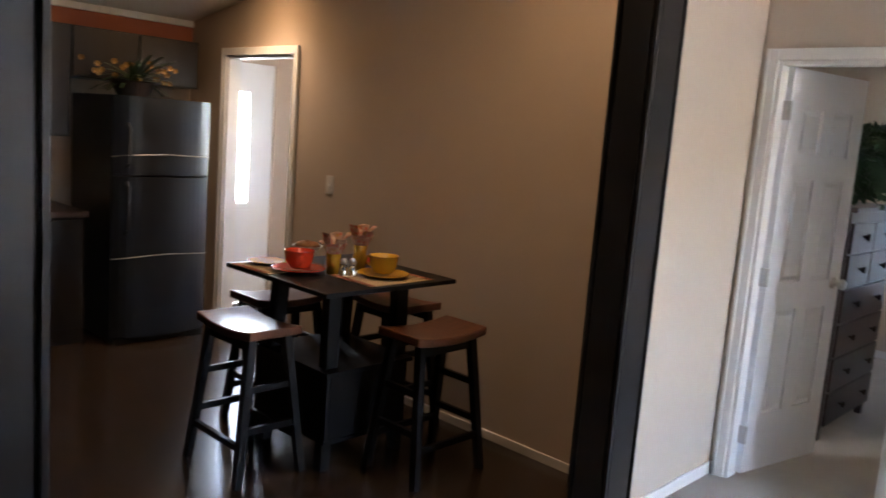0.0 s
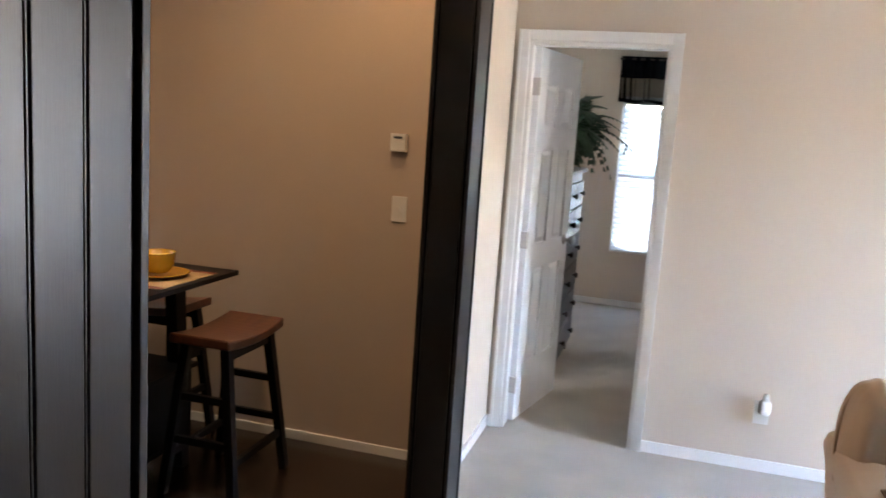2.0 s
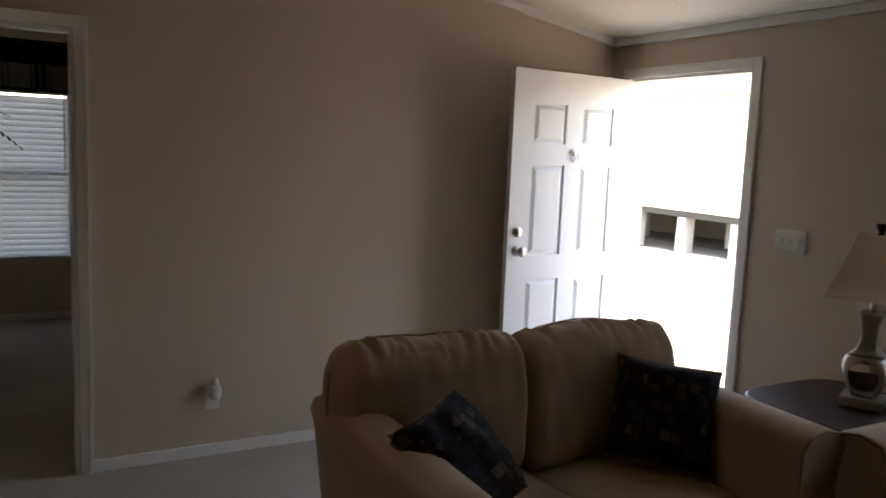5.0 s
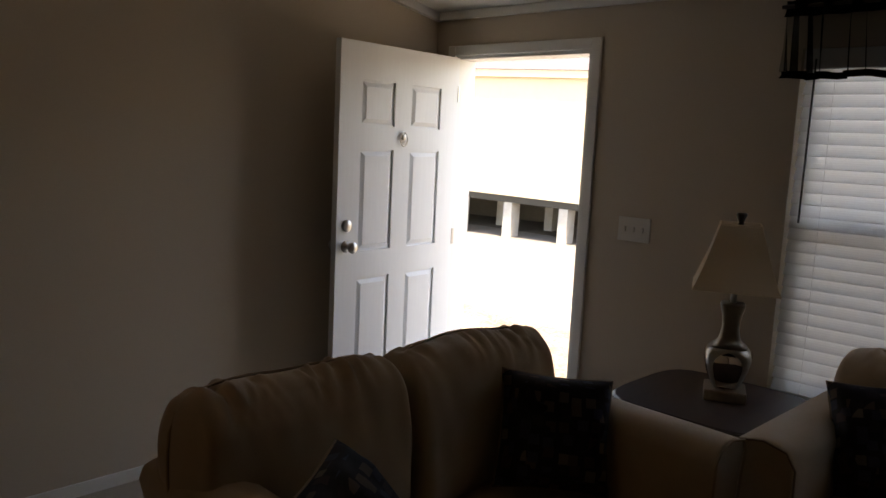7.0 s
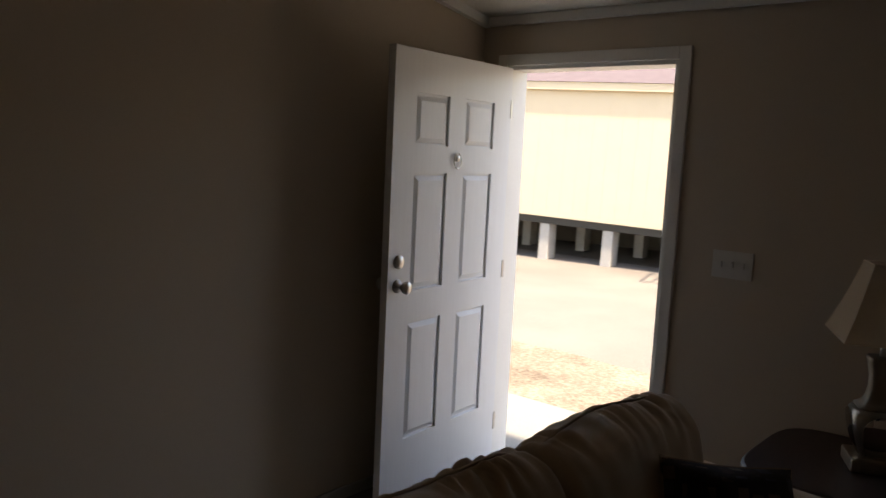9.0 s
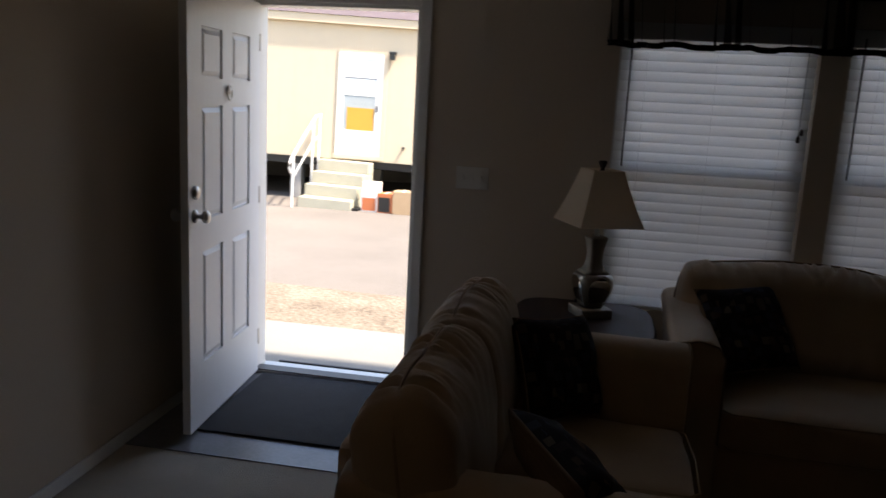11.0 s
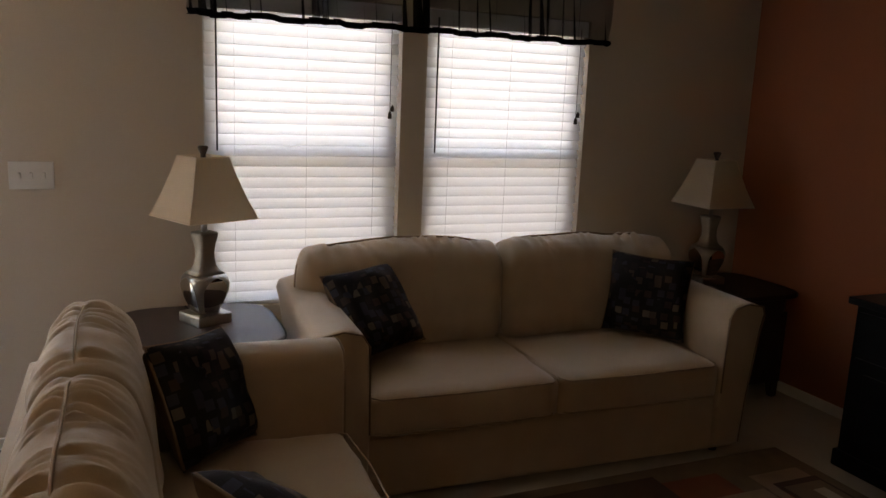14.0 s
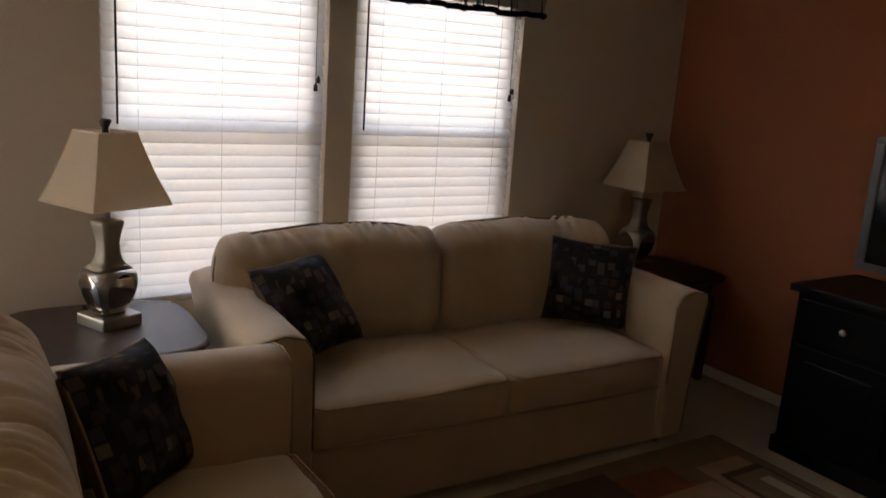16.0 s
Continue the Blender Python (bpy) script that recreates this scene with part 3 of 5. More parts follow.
# ---- windows and blinds ----
def blind(name, w, z0, z1, at, rz, label, group, wand_side=1, wand=0.72, tilt=60, m_slat=None):
    """Across local x, facing local -y; at is the middle of the sill line."""
    r = root(name, at, rz, label, "window blind", group)
    part("headrail", boxes((-w / 2, w / 2, -0.025, 0.03, z1 - 0.078, z1), bevel=0.003), VINYLFRAME, r)
    n = int((z1 - z0 - 0.085) / 0.0495)
    bm = bmesh.new()
    rows = []
    for k in range(7):
        y = (k / 6 - 0.5) * 0.061
        z = 0.0035 * (1 - (2 * k / 6 - 1) ** 2)
        rows.append([bm.verts.new((x, y, z + h)) for h in (0, 0.0028) for x in (-w / 2 + 0.004, w / 2 - 0.004)])
    for a, b2 in zip(rows, rows[1:]):
        bm.faces.new((a[0], a[1], b2[1], b2[0]))
        bm.faces.new((a[3], a[2], b2[2], b2[3]))
        bm.faces.new((a[0], b2[0], b2[2], a[2]))
        bm.faces.new((a[1], a[3], b2[3], b2[1]))
    for e in (rows[0], rows[-1]):
        bm.faces.new((e[0], e[1], e[3], e[2]))
    first = part("slat", bm, m_slat or SLAT, r)
    for k in range(n):
        m = pose(0, 0, z0 + 0.042 + 0.0495 * k, tilt + random.uniform(-0.12, 0.12), 0, 0)
        if k == 0:
            first.matrix_basis = m
        else:
            share(first, m)
    part("bottom_rail", boxes((-w / 2, w / 2, -0.02, 0.02, z0, z0 + 0.018), bevel=0.003), VINYLFRAME, r)
    for x in (-w * 0.36, 0, w * 0.36):
        part("ladder_cord", tube(bmesh.new(), [(x, -0.033, z0 + 0.01), (x, -0.033, z1 - 0.06)], 0.0009, 5), SLAT, r)
    x = wand_side * (w / 2 - 0.05)
    part("tilt_wand", tube(bmesh.new(), [(x, -0.035, z1 - 0.04), (x, -0.038, z1 - wand)], 0.0042, 6), BLACK, r, "dark thin tilt wand")
    x = -x
    bm = bmesh.new()
    tube(bm, [(x, -0.035, z1 - 0.04), (x, -0.035, z1 - 0.5)], 0.0015, 5)
    lathe(bm, [(0.003, 0), (0.009, -0.012), (0.010, -0.035), (0, -0.038)], 8, (x, -0.035, z1 - 0.5))
    lathe(bm, [(0.003, 0), (0.009, -0.012), (0.010, -0.03), (0, -0.033)], 8, (x + 0.012, -0.035, z1 - 0.47))
    part("pull_cord", bm, BRONZE, r, "pull cord with dark tassels")
    return r


def window_unit(name, w, z0, z1, at, rz, side=0.035, screen=False):
    r = root(name, at, rz)
    tagged(r, kind="structure")
    f, js = 0.035, side
    part("window_frame", boxes((-w / 2, -w / 2 + js, 0, 0.05, z0, z1), (w / 2 - js, w / 2, 0, 0.05, z0, z1), (-w / 2 + js, w / 2 - js, 0, 0.05, z0, z0 + f), (-w / 2 + js, w / 2 - js, 0, 0.05, z1 - f, z1), (-w / 2 + js, w / 2 - js, 0.005, 0.045, (z0 + z1) / 2 - 0.025, (z0 + z1) / 2 + 0.025), bevel=0.003), VINYLFRAME, r)
    for a, b2 in ((z0 + f, (z0 + z1) / 2 - 0.025), ((z0 + z1) / 2 + 0.025, z1 - f)):
        part("pane", boxes((-w / 2 + js, w / 2 - js, 0.022, 0.026, a, b2)), GLASS, r).visible_shadow = False
    if screen:
        part("insect_screen", boxes((-w / 2 + js, w / 2 - js, 0.047, 0.048, z0 + f, (z0 + z1) / 2)), SCREENMESH, r, "fine grey insect screen over the lower sash")
    return r


for n, (y0, y1, z0, z1) in enumerate(WIN):
    window_unit("window_%d" % (n + 1), y1 - y0, z0, z1, (EAST + 0.07, (y0 + y1) / 2, 0), -90, 0.065, True)
    blind("window_blind", y1 - y0 - 0.012, z0 + 0.005, z1 - 0.002, (EAST + 0.033, (y0 + y1) / 2, 0), -90, "white two-inch slatted blind, lowered and tilted nearly shut, over the sofas", "living room blinds", -1, 0.70)
window_unit("window_3", 0.68, 0.52, 1.98, (1.81, 9.0, 0), 0)
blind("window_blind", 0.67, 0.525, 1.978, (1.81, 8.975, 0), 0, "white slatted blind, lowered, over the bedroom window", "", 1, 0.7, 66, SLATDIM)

# unseen window, added so that daylight brightens the utility room
window_unit("window_4", 0.40, 1.15, 1.95, (-2.3, 6.03, 0), 0)


def valance(name, w, z0, z1, at, rz, label, folds, top_band=0.06):
    r = root(name, at, rz, label, "valance")
    for nm, a, b2, m, off in (("sheer_panel", z0 + 0.026, z1, SHEER, 0.0), ("hem_band", z0, z0 + 0.028, SHEERBAND, 0.001), ("rod_sleeve", z1 - top_band, z1 + 0.004, SHEERBAND, -0.002)):
        bm = bmesh.new()
        n = folds * 18
        cols = []
        for k in range(n + 1):
            u = k / n
            x = (u - 0.5) * w
            ph = u * folds * 2 * math.pi + 1.3 * noise.noise(Vector((u * 9, 0, 3)))
            col = []
            for j in range(4):
                z = a + (b2 - a) * j / 3
                amp = 0.016 * (1.3 - 0.7 * (z - z0) / (z1 - z0))
                drop = (0.005 * math.sin(u * folds * 2.1 + 1) + 0.006 * noise.noise(Vector((u * 30, 2, 5)))) * (1 - (z - z0) / (z1 - z0))
                pleat = 0.045 * max(0, noise.noise(Vector((u * folds * 0.6, 4, 9))) + 0.22) * (1.25 - 0.4 * (z - z0) / (z1 - z0))
                col.append(bm.verts.new((x + pleat * math.sin(2 * ph + 0.8 * j), -0.05 + amp * math.sin(ph) + off, z + drop)))
            cols.append(col)
        for c, d in zip(cols, cols[1:]):
            for j in range(3):
                bm.faces.new((c[j], d[j], d[j + 1], c[j + 1]))
        part(nm, bm, m, r, "", True)
    rod = tube(bmesh.new(), [(-w / 2 - 0.01, -0.05, z1 - 0.02), (w / 2 + 0.01, -0.05, z1 - 0.02)], 0.008)
    tube(rod, [(-w / 2 - 0.008, -0.05, z1 - 0.02), (-w / 2 - 0.008, 0, z1 - 0.02)], 0.006)
    tube(rod, [(w / 2 + 0.008, -0.05, z1 - 0.02), (w / 2 + 0.008, 0, z1 - 0.02)], 0.006)
    part("rod", rod, BRONZE, r)
    return r


valance("window_valance", 2.14, 1.895, 2.20, (EAST, 2.33, 0), -90, "black sheer gathered valance over both living room windows", 22)
valance("window_valance", 0.76, 1.92, 2.33, (1.80, 8.95, 0), 0, "black sheer gathered valance over the bedroom window", 9, 0.19)


# ---- seating ----
def piping(points, r=0.006):
    return tube(bmesh.new(), points, r, 6)


def couch(name, length, depth, seats, at, rz, label, tall=0.88, arm_z=0.715, spill=0.15, shift=0.0, trim=None, round_end=0.025, lean=0.225, thick=0.27):
    """Faces local -y; at is the middle of the footprint on the floor."""
    r = root(name, at, rz, label, "sofa")
    L, D = length / 2, depth / 2
    trim = trim or PIPING
    aw = 0.15
    part("base", boxes((-L + 0.06, L - 0.06, -D + 0.035, D - 0.03, 0.03, 0.30), bevel=0.02), FABRIC, r)
    for s in (-1, 1):
        bm = bmesh.new()
        n = 14
        rings = []
        for i in range(n + 1):
            u = i / n
            y = -D + (2 * D - 0.04) * u
            top = (arm_z - 0.010) + 0.010 * min(1, u * 1.25) ** 0.8
            inner, out0 = L - aw - 0.06, L - 0.075
            sec = [(inner + 0.005, 0.06), (inner, 0.30), (inner + 0.012, top - 0.06), (inner + 0.035, top - 0.018), (inner + 0.075, top), (inner + 0.125, top + 0.002), (L - 0.012, top - 0.018), (L, top - 0.055), (L - 0.015, top - 0.12), (out0 + 0.02, 0.30), (out0, 0.06)]
            rings.append([bm.verts.new((s * x, y, z)) for x, z in sec])
        m = len(rings[0])
        for a, b2 in zip(rings, rings[1:]):
            for k in range(m):
                bm.faces.new((a[k], a[(k + 1) % m], b2[(k + 1) % m], b2[k]))
        bm.faces.new(rings[0])
        bm.faces.new(rings[-1])
        bmesh.ops.recalc_face_normals(bm, faces=bm.faces)
        arm = part("arm", bm, FABRIC, r, "", True)
        mod = arm.modifiers.new("round", "BEVEL")
        mod.width, mod.segments, mod.limit_method, mod.angle_limit = 0.014, 3, "ANGLE", radians(50)
        front = [(s * x, -D - 0.002, z) for x, z in [(L - aw - 0.055, 0.32), (L - aw - 0.05, arm_z - 0.075), (L - aw - 0.02, arm_z - 0.028), (L - 0.10, arm_z - 0.011), (L - 0.015, arm_z - 0.028), (L - 0.002, arm_z - 0.068), (L - 0.018, arm_z - 0.14), (L - 0.06, 0.30), (L - 0.075, 0.07)]]
        part("arm_piping", piping(front, 0.0038), trim, arm, "thin piping", True)
    part("back_frame", boxes((-L + 0.13, L - 0.13, D - 0.15, D, 0.06, arm_z + 0.015), bevel=0.03), FABRIC, r)
    inside = 2 * (L - aw - 0.06)
    cw = inside / seats
    for k in range(seats):
        x = -inside / 2 + cw * (k + 0.5)
        sd = depth - 0.20
        c = part("seat_cushion", cushion(cw - 0.006, sd, 0.17, 0.026, 0.018, 0.007, k + 1 + length), FABRIC, r, "", True)
        c.matrix_basis = pose(x, -D + sd / 2 + 0.015, 0.375)
        for z in (0.078, -0.066):
            w2, d2 = cw / 2 - 0.012, sd / 2 + 0.018
            part("cushion_piping", piping([(-w2, 0.1, z), (-w2, -d2 + 0.04, z), (-w2 + 0.03, -d2 + 0.006, z), (0, -d2 - 0.006, z), (w2 - 0.03, -d2 + 0.006, z), (w2, -d2 + 0.04, z), (w2, 0.1, z)], 0.0036), TANPIPING, c, "", True)
        bw = cw + spill
        bx = x + shift + (-spill / 2 if k == 0 else spill / 2 if k == seats - 1 else 0)
        bh = tall - 0.40
        bm = cushion(bw - 0.006, thick, bh, thick * 0.46, 0.014, 0.016, k + 5 + length, 71, 4.0, 0.045)
        cr = random.Random(int(length * 10) + k)
        creases = [(0.36 + 0.08 * k, 0.014, 0.017, -0.35), (0.50 + 0.05 * k, 0.010, 0.014, -0.1), (-0.70, 0.010, 0.018, 0.12)]
        creases += [(cr.uniform(-0.85, 0.85), cr.uniform(0.003, 0.009), cr.uniform(0.009, 0.014), cr.uniform(-0.4, 0.4)) for q in range(13)]
        for v in bm.verts:
            u = v.co.x / (bw / 2)
            if v.co.z > 0:
                outer_end = (k == 0 and u < 0) or (k == seats - 1 and u > 0)
                v.co.z += 0.006 * math.cos(u * 5) * (v.co.z / bh) - (round_end if outer_end else 0.004) * max(0, (abs(u) - 0.6) / 0.4) ** 2.2
                wave = math.sin(u * 15 + 3.5 * noise.noise(Vector((u * 2.5, k + length, 1))))
                gather = 0.12 * (0.5 + 0.9 * noise.noise(Vector((u * 4, k, 8)))) * wave * 0.013 * (v.co.z / (bh / 2)) ** 3
                out = Vector((0, v.co.y, v.co.z - (bh / 2 - 0.10))).normalized()
                near_seam = min(1, abs(v.co.y) / 0.02)
                high = max(0, (v.co.z / (bh / 2) - 0.35) / 0.65) ** 1.6
                for cu, cd, cwid, slant in creases:
                    dist = (u - cu - slant * (1 - v.co.z / (bh / 2)) * (1 if v.co.y < 0 else -1)) * bw / 2 / cwid
                    gather += cd * high * (0.55 * math.exp(-((abs(dist) - 1.7) / 0.8) ** 2) - math.exp(-dist * dist))
                v.co += out * gather * near_seam * (0.25 + 0.95 * max(0, out.z))
                v.co.z -= 0.002 * (1 - near_seam)
        bins = {}
        for v in bm.verts:
            if abs(v.co.y) < 0.016 and v.co.z > -bh / 4 and max(abs(v.co.x) - bw / 2, v.co.z - bh / 2) > -0.09:
                bins.setdefault(round(math.atan2(v.co.z, -v.co.x) * 22 / math.pi), []).append(v.co.copy())
        line = []
        for q in sorted(bins):
            mean = sum(bins[q], Vector((0, 0, 0))) / len(bins[q])
            line.append((mean.x + (0.004 if mean.x > 0 else -0.004) * (abs(mean.x) > bw / 2 - 0.04), 0.0, mean.z + 0.006))
        line = [line[0]] + [tuple((a + 2 * b2 + c2) / 4 for a, b2, c2 in zip(*line[q - 1:q + 2])) for q in range(1, len(line) - 1)] + [line[-1]]
        c = part("back_cushion", bm, FABRIC, r, "", True)
        c.matrix_basis = pose(bx, D - lean, 0.43 + bh / 2 + 0.01, -9)
        part("cushion_piping", piping(line, 0.0055 if trim is PIPING else 0.0038), trim, c, "", True)
    for sx in (-1, 1):
        for y in (-D + 0.09, D - 0.09):
            bm = bmesh.new()
            lathe(bm, [(0.022, 0), (0.03, 0.062)], 12, (sx * (L - 0.14), y, 0))
            part("foot", bm, DARKWOOD, r, "dark wooden foot")
    return r


couch("sofa", 2.07, 0.97, 2, (4.45, 2.005, 0), -90 - 2, "tan chenille two-cushion sofa with brown piping, under the windows", tall=0.885, arm_z=0.745, lean=0.27)
couch("loveseat", 1.49, 0.965, 2, (3.255, 3.503, 0), -1, "tan chenille loveseat with tan piping, its back to the front door", tall=0.90, arm_z=0.755, spill=0.16, shift=-0.025, trim=TANPIPING, round_end=0.006, lean=0.20, thick=0.25)


def throw_pillow(name, at, rx, ry, rz, size, label, group, seed):
    r = root(name, at, 0, label, "throw pillow", group)
    r.matrix_basis = pose(at[0], at[1], at[2], rx, ry, rz)
    part("cover", pillow_mesh(size, 0.15, seed, (-1,)), PILLOW, r, "", True)
    part("back_cover", pillow_mesh(size, 0.15, seed, (1,)), FRINGE, r, "brown ruched back", True)
    s = size / 2 * 0.97
    rim = []
    for k in range(4):
        a, b2 = [((-s, -s), (s, -s)), ((s, -s), (s, s)), ((s, s), (-s, s)), ((-s, s), (-s, -s))][k]
        for q in range(8):
            u = q / 8
            x, z = a[0] + (b2[0] - a[0]) * u, a[1] + (b2[1] - a[1]) * u
            f = 1 - 0.06 * math.sin(u * math.pi)
            rim.append((x * f, 0, z * f))
    rim.append(rim[0])
    part("edge_cord", piping(rim, 0.006), PIPING, r, "dark cord edging", True)
    return r


P = "dark brown squares throw pillow leaning on the "
throw_pillow("throw_pillow", (4.43, 2.70, 0.69), -38, -2, -64, 0.40, P + "sofa's lamp side arm", "throw pillows", 1)
throw_pillow("throw_pillow", (4.37, 1.31, 0.68), -10, 2, -135, 0.40, P + "sofa's rust wall arm", "throw pillows", 2)
throw_pillow("throw_pillow", (3.67, 3.49, 0.68), -25, 6, -42, 0.375, P + "loveseat's window side", "throw pillows", 3)
throw_pillow("throw_pillow", (2.785, 3.40, 0.675), -44, -6, 31, 0.375, P + "loveseat's kitchen side", "throw pillows", 4)


def end_table(at, s, label):
    r = root("end_table", at, 0, label, "end table", "end tables")
    bm = bmesh.new()
    lathe(bm, [(s / 2 - 0.012, 0.590), (s / 2, 0.596), (s / 2, 0.612), (s / 2 - 0.008, 0.618)], 48, square=4.5)
    part("tabletop", bm, TABLEWOOD, r)
    bm = bmesh.new()
    lathe(bm, [(s / 2 - 0.05, 0.50), (s / 2 - 0.05, 0.589)], 48, square=5)
    part("apron", bm, TABLEWOOD, r)
    body = s / 2 - 0.07
    part("body", boxes((-body, body, -body, body, 0.09, 0.499), bevel=0.006), TABLEWOOD, r, "closed dark cherry body")
    part("door_panel", boxes((-body - 0.012, -body - 0.001, -body + 0.03, body - 0.03, 0.13, 0.47), bevel=0.004), TABLEWOOD, r)
    q = s / 2 - 0.10
    for x in (-q, q):
        for y in (-q, q):
            part("foot", beam(bmesh.new(), (x * 1.03, y * 1.03, 0), (x, y, 0.092), 0.035, 0.05), TABLEWOOD, r)
    return r


def table_lamp(at, rz, label):
    r = root("table_lamp", at, rz, label, "lamp", "table lamps")
    bm = box(bmesh.new(), -0.08, 0.08, -0.08, 0.08, 0, 0.045, bevel=0.008)
    part("plinth", bm, CERAMIC, r)
    profile = [(0.048, 0.046), (0.052, 0.056), (0.066, 0.085), (0.079, 0.12), (0.087, 0.155), (0.088, 0.175), (0.083, 0.196), (0.070, 0.212)]
    part("body", lathe(bmesh.new(), profile, 40, square=3.4), CERAMIC, r, "rounded silver lower body", True)
    bm = lathe(bmesh.new(), [(0.069, 0.2125), (0.050, 0.226), (0.040, 0.245), (0.034, 0.275), (0.033, 0.305), (0.037, 0.335), (0.046, 0.372), (0.047, 0.381), (0.043, 0.386)], 40, square=4.5)
    part("neck", bm, CHAMPAGNE, r, "satin champagne neck", True)

    def radius(z):
        for (r0, z0), (r1, z1) in zip(profile, profile[1:]):
            if z <= z1:
                return r0 + (r1 - r0) * (z - z0) / (z1 - z0)
        return profile[-1][0]
    for k in range(4):
        bm = bmesh.new()
        rows = []
        for i in range(15):
            z = 0.054 + 0.148 * i / 14
            u = max(0.0, (z - 0.130) / 0.0725)
            half = 0.66 * math.sqrt(max(0.0, 1 - min(1.0, u) ** 2))
            row = []
            for j in range(9):
                v = half * (j / 4 - 1)
                out = (1 - abs(v) ** 3.4) ** (1 / 3.4)
                row.append(bm.verts.new((radius(z) * out + 0.002 + 0.009 * max(0.0, (z - 0.165) / 0.037) ** 1.6, radius(z) * v, z)))
            rows.append(row)
        for p, q in zip(rows, rows[1:]):
            for j in range(8):
                bm.faces.new((p[j], p[j + 1], q[j + 1], q[j]))
        bmesh.ops.remove_doubles(bm, verts=bm.verts, dist=0.00005)
        panel = part("mirror_panel", bm, LAMPMIRROR, r, "arched mirror panel", True)
        panel.matrix_basis = pose(0, 0, 0, 0, 0, 90 * k)
    bm = lathe(bmesh.new(), [(0.012, 0.388), (0.012, 0.45)], 12)
    part("stem", bm, NICKEL, r, "thin metal stem", True)
    bm = bmesh.new()
    bot, top, zb, zt = 0.156, 0.074, 0.450, 0.698
    rings = []
    for k in range(7):
        u = k / 6
        w = bot + (top - bot) * (u ** 0.9)
        z = zb + (zt - zb) * u
        rings.append([bm.verts.new((sx * w, sy * w, z)) for sx, sy in ((-1, -1), (1, -1), (1, 1), (-1, 1))])
    for a, b2 in zip(rings, rings[1:]):
        for k in range(4):
            bm.faces.new((a[k], a[(k + 1) % 4], b2[(k + 1) % 4], b2[k]))
    bmesh.ops.solidify(bm, geom=bm.faces, thickness=0.003)
    part("shade", bm, SHADE, r, "cream fabric four-sided shade")
    rim = bmesh.new()
    for w, z in ((bot, zb), (top, zt)):
        c = [(-w, -w, z), (w, -w, z), (w, w, z), (-w, w, z)]
        for k in range(4):
            tube(rim, [c[k], c[(k + 1) % 4]], 0.0035, 6)
    for sx, sy in ((-1, -1), (1, -1), (1, 1), (-1, 1)):
        tube(rim, [(sx * bot, sy * bot, zb), (sx * (bot - 0.048), sy * (bot - 0.048), zb + 0.124), (sx * top, sy * top, zt)], 0.003, 6)
    part("shade_trim", rim, SHADE, r)
    bm = bmesh.new()
    tube(bm, [(-top, 0, zt - 0.01), (top, 0, zt - 0.01)], 0.002, 5)
    tube(bm, [(0, -top, zt - 0.01), (0, top, zt - 0.01)], 0.002, 5)
    part("spider", bm, BRONZE, r)
    bm = lathe(bmesh.new(), [(0.006, 0.675), (0.012, 0.694), (0.010, 0.706), (0.022, 0.735), (0.018, 0.742), (0, 0.743)], 16)
    part("finial", bm, BRONZE, r, "dark bronze finial", True)
    part("cord", tube(bmesh.new(), [(0.075, 0.02, 0.02), (0.11, 0.03, 0.05), (0.13, 0.02, 0.03), (0.15, 0, 0.005)], 0.003, 6), BLACK, r, "black lamp cord")
    return r


end_table((4.62, 3.40, 0), 0.66, "dark cherry end table with rounded corners, between sofa and loveseat")
end_table((4.675, 0.485, 0), 0.58, "dark cherry end table with rounded corners, in the rust wall corner")
table_lamp((4.665, 3.372, 0.619), 25, "silver urn table lamp with cream pyramid shade, unlit, beside the window")
table_lamp((4.75, 0.62, 0.619), 0, "silver urn table lamp with cream pyramid shade, unlit, in the corner")

# television console and television
r = root("tv_console", (3.005, 0.495, 0), 0, "black wooden TV console with round nickel knobs against the rust wall", "cabinet")
W2 = 0.70
part("body", boxes((-W2, W2, -0.29, 0.185, 0.07, 0.765), bevel=0.004), BLACKWOOD, r)
part("top", boxes((-W2 - 0.03, W2 + 0.03, -0.295, 0.215, 0.766, 0.80), bevel=0.008), BLACKWOOD, r)
part("plinth", boxes((-W2 - 0.015, W2 + 0.015, -0.29, 0.20, 0.0, 0.08), bevel=0.006), BLACKWOOD, r)
for k in range(3):
    x0 = -W2 + 0.03 + k * 0.455
    d = part("drawer", boxes((x0, x0 + 0.43, 0.186, 0.202, 0.56, 0.74), bevel=0.004), BLACKWOOD, r)
    part("knob", lathe(bmesh.new(), [(0.006, 0), (0.007, 0.01), (0.015, 0.016), (0.012, 0.026), (0, 0.028)], 14), NICKEL, d, "round nickel knob", True).matrix_basis = pose(x0 + 0.215, 0.202, 0.65, -90)
    d = part("door", boxes((x0, x0 + 0.43, 0.186, 0.198, 0.10, 0.53), bevel=0.003), BLACKWOOD, r)
    part("raised_panel", boxes((x0 + 0.06, x0 + 0.37, 0.1985, 0.205, 0.16, 0.47), bevel=0.005), BLACKWOOD, d)
r = root("television", (3.10, 0.46, 0.80), -2, "dark flat television in a grey frame, switched off, on the console", "television")
part("bezel", boxes((-0.50, 0.50, 0.0, 0.03, 0.08, 0.115), (-0.50, 0.50, 0.0, 0.03, 0.63, 0.66), (-0.50, -0.46, 0.0, 0.03, 0.115, 0.63), (0.46, 0.50, 0.0, 0.03, 0.115, 0.63), bevel=0.004), SILVER, r)
part("screen", boxes((-0.46, 0.46, 0.002, 0.022, 0.115, 0.63)), SCREEN, r, "glossy black screen")
part("back_shell", boxes((-0.48, 0.48, -0.04, -0.001, 0.10, 0.64), bevel=0.01), BLACK, r)
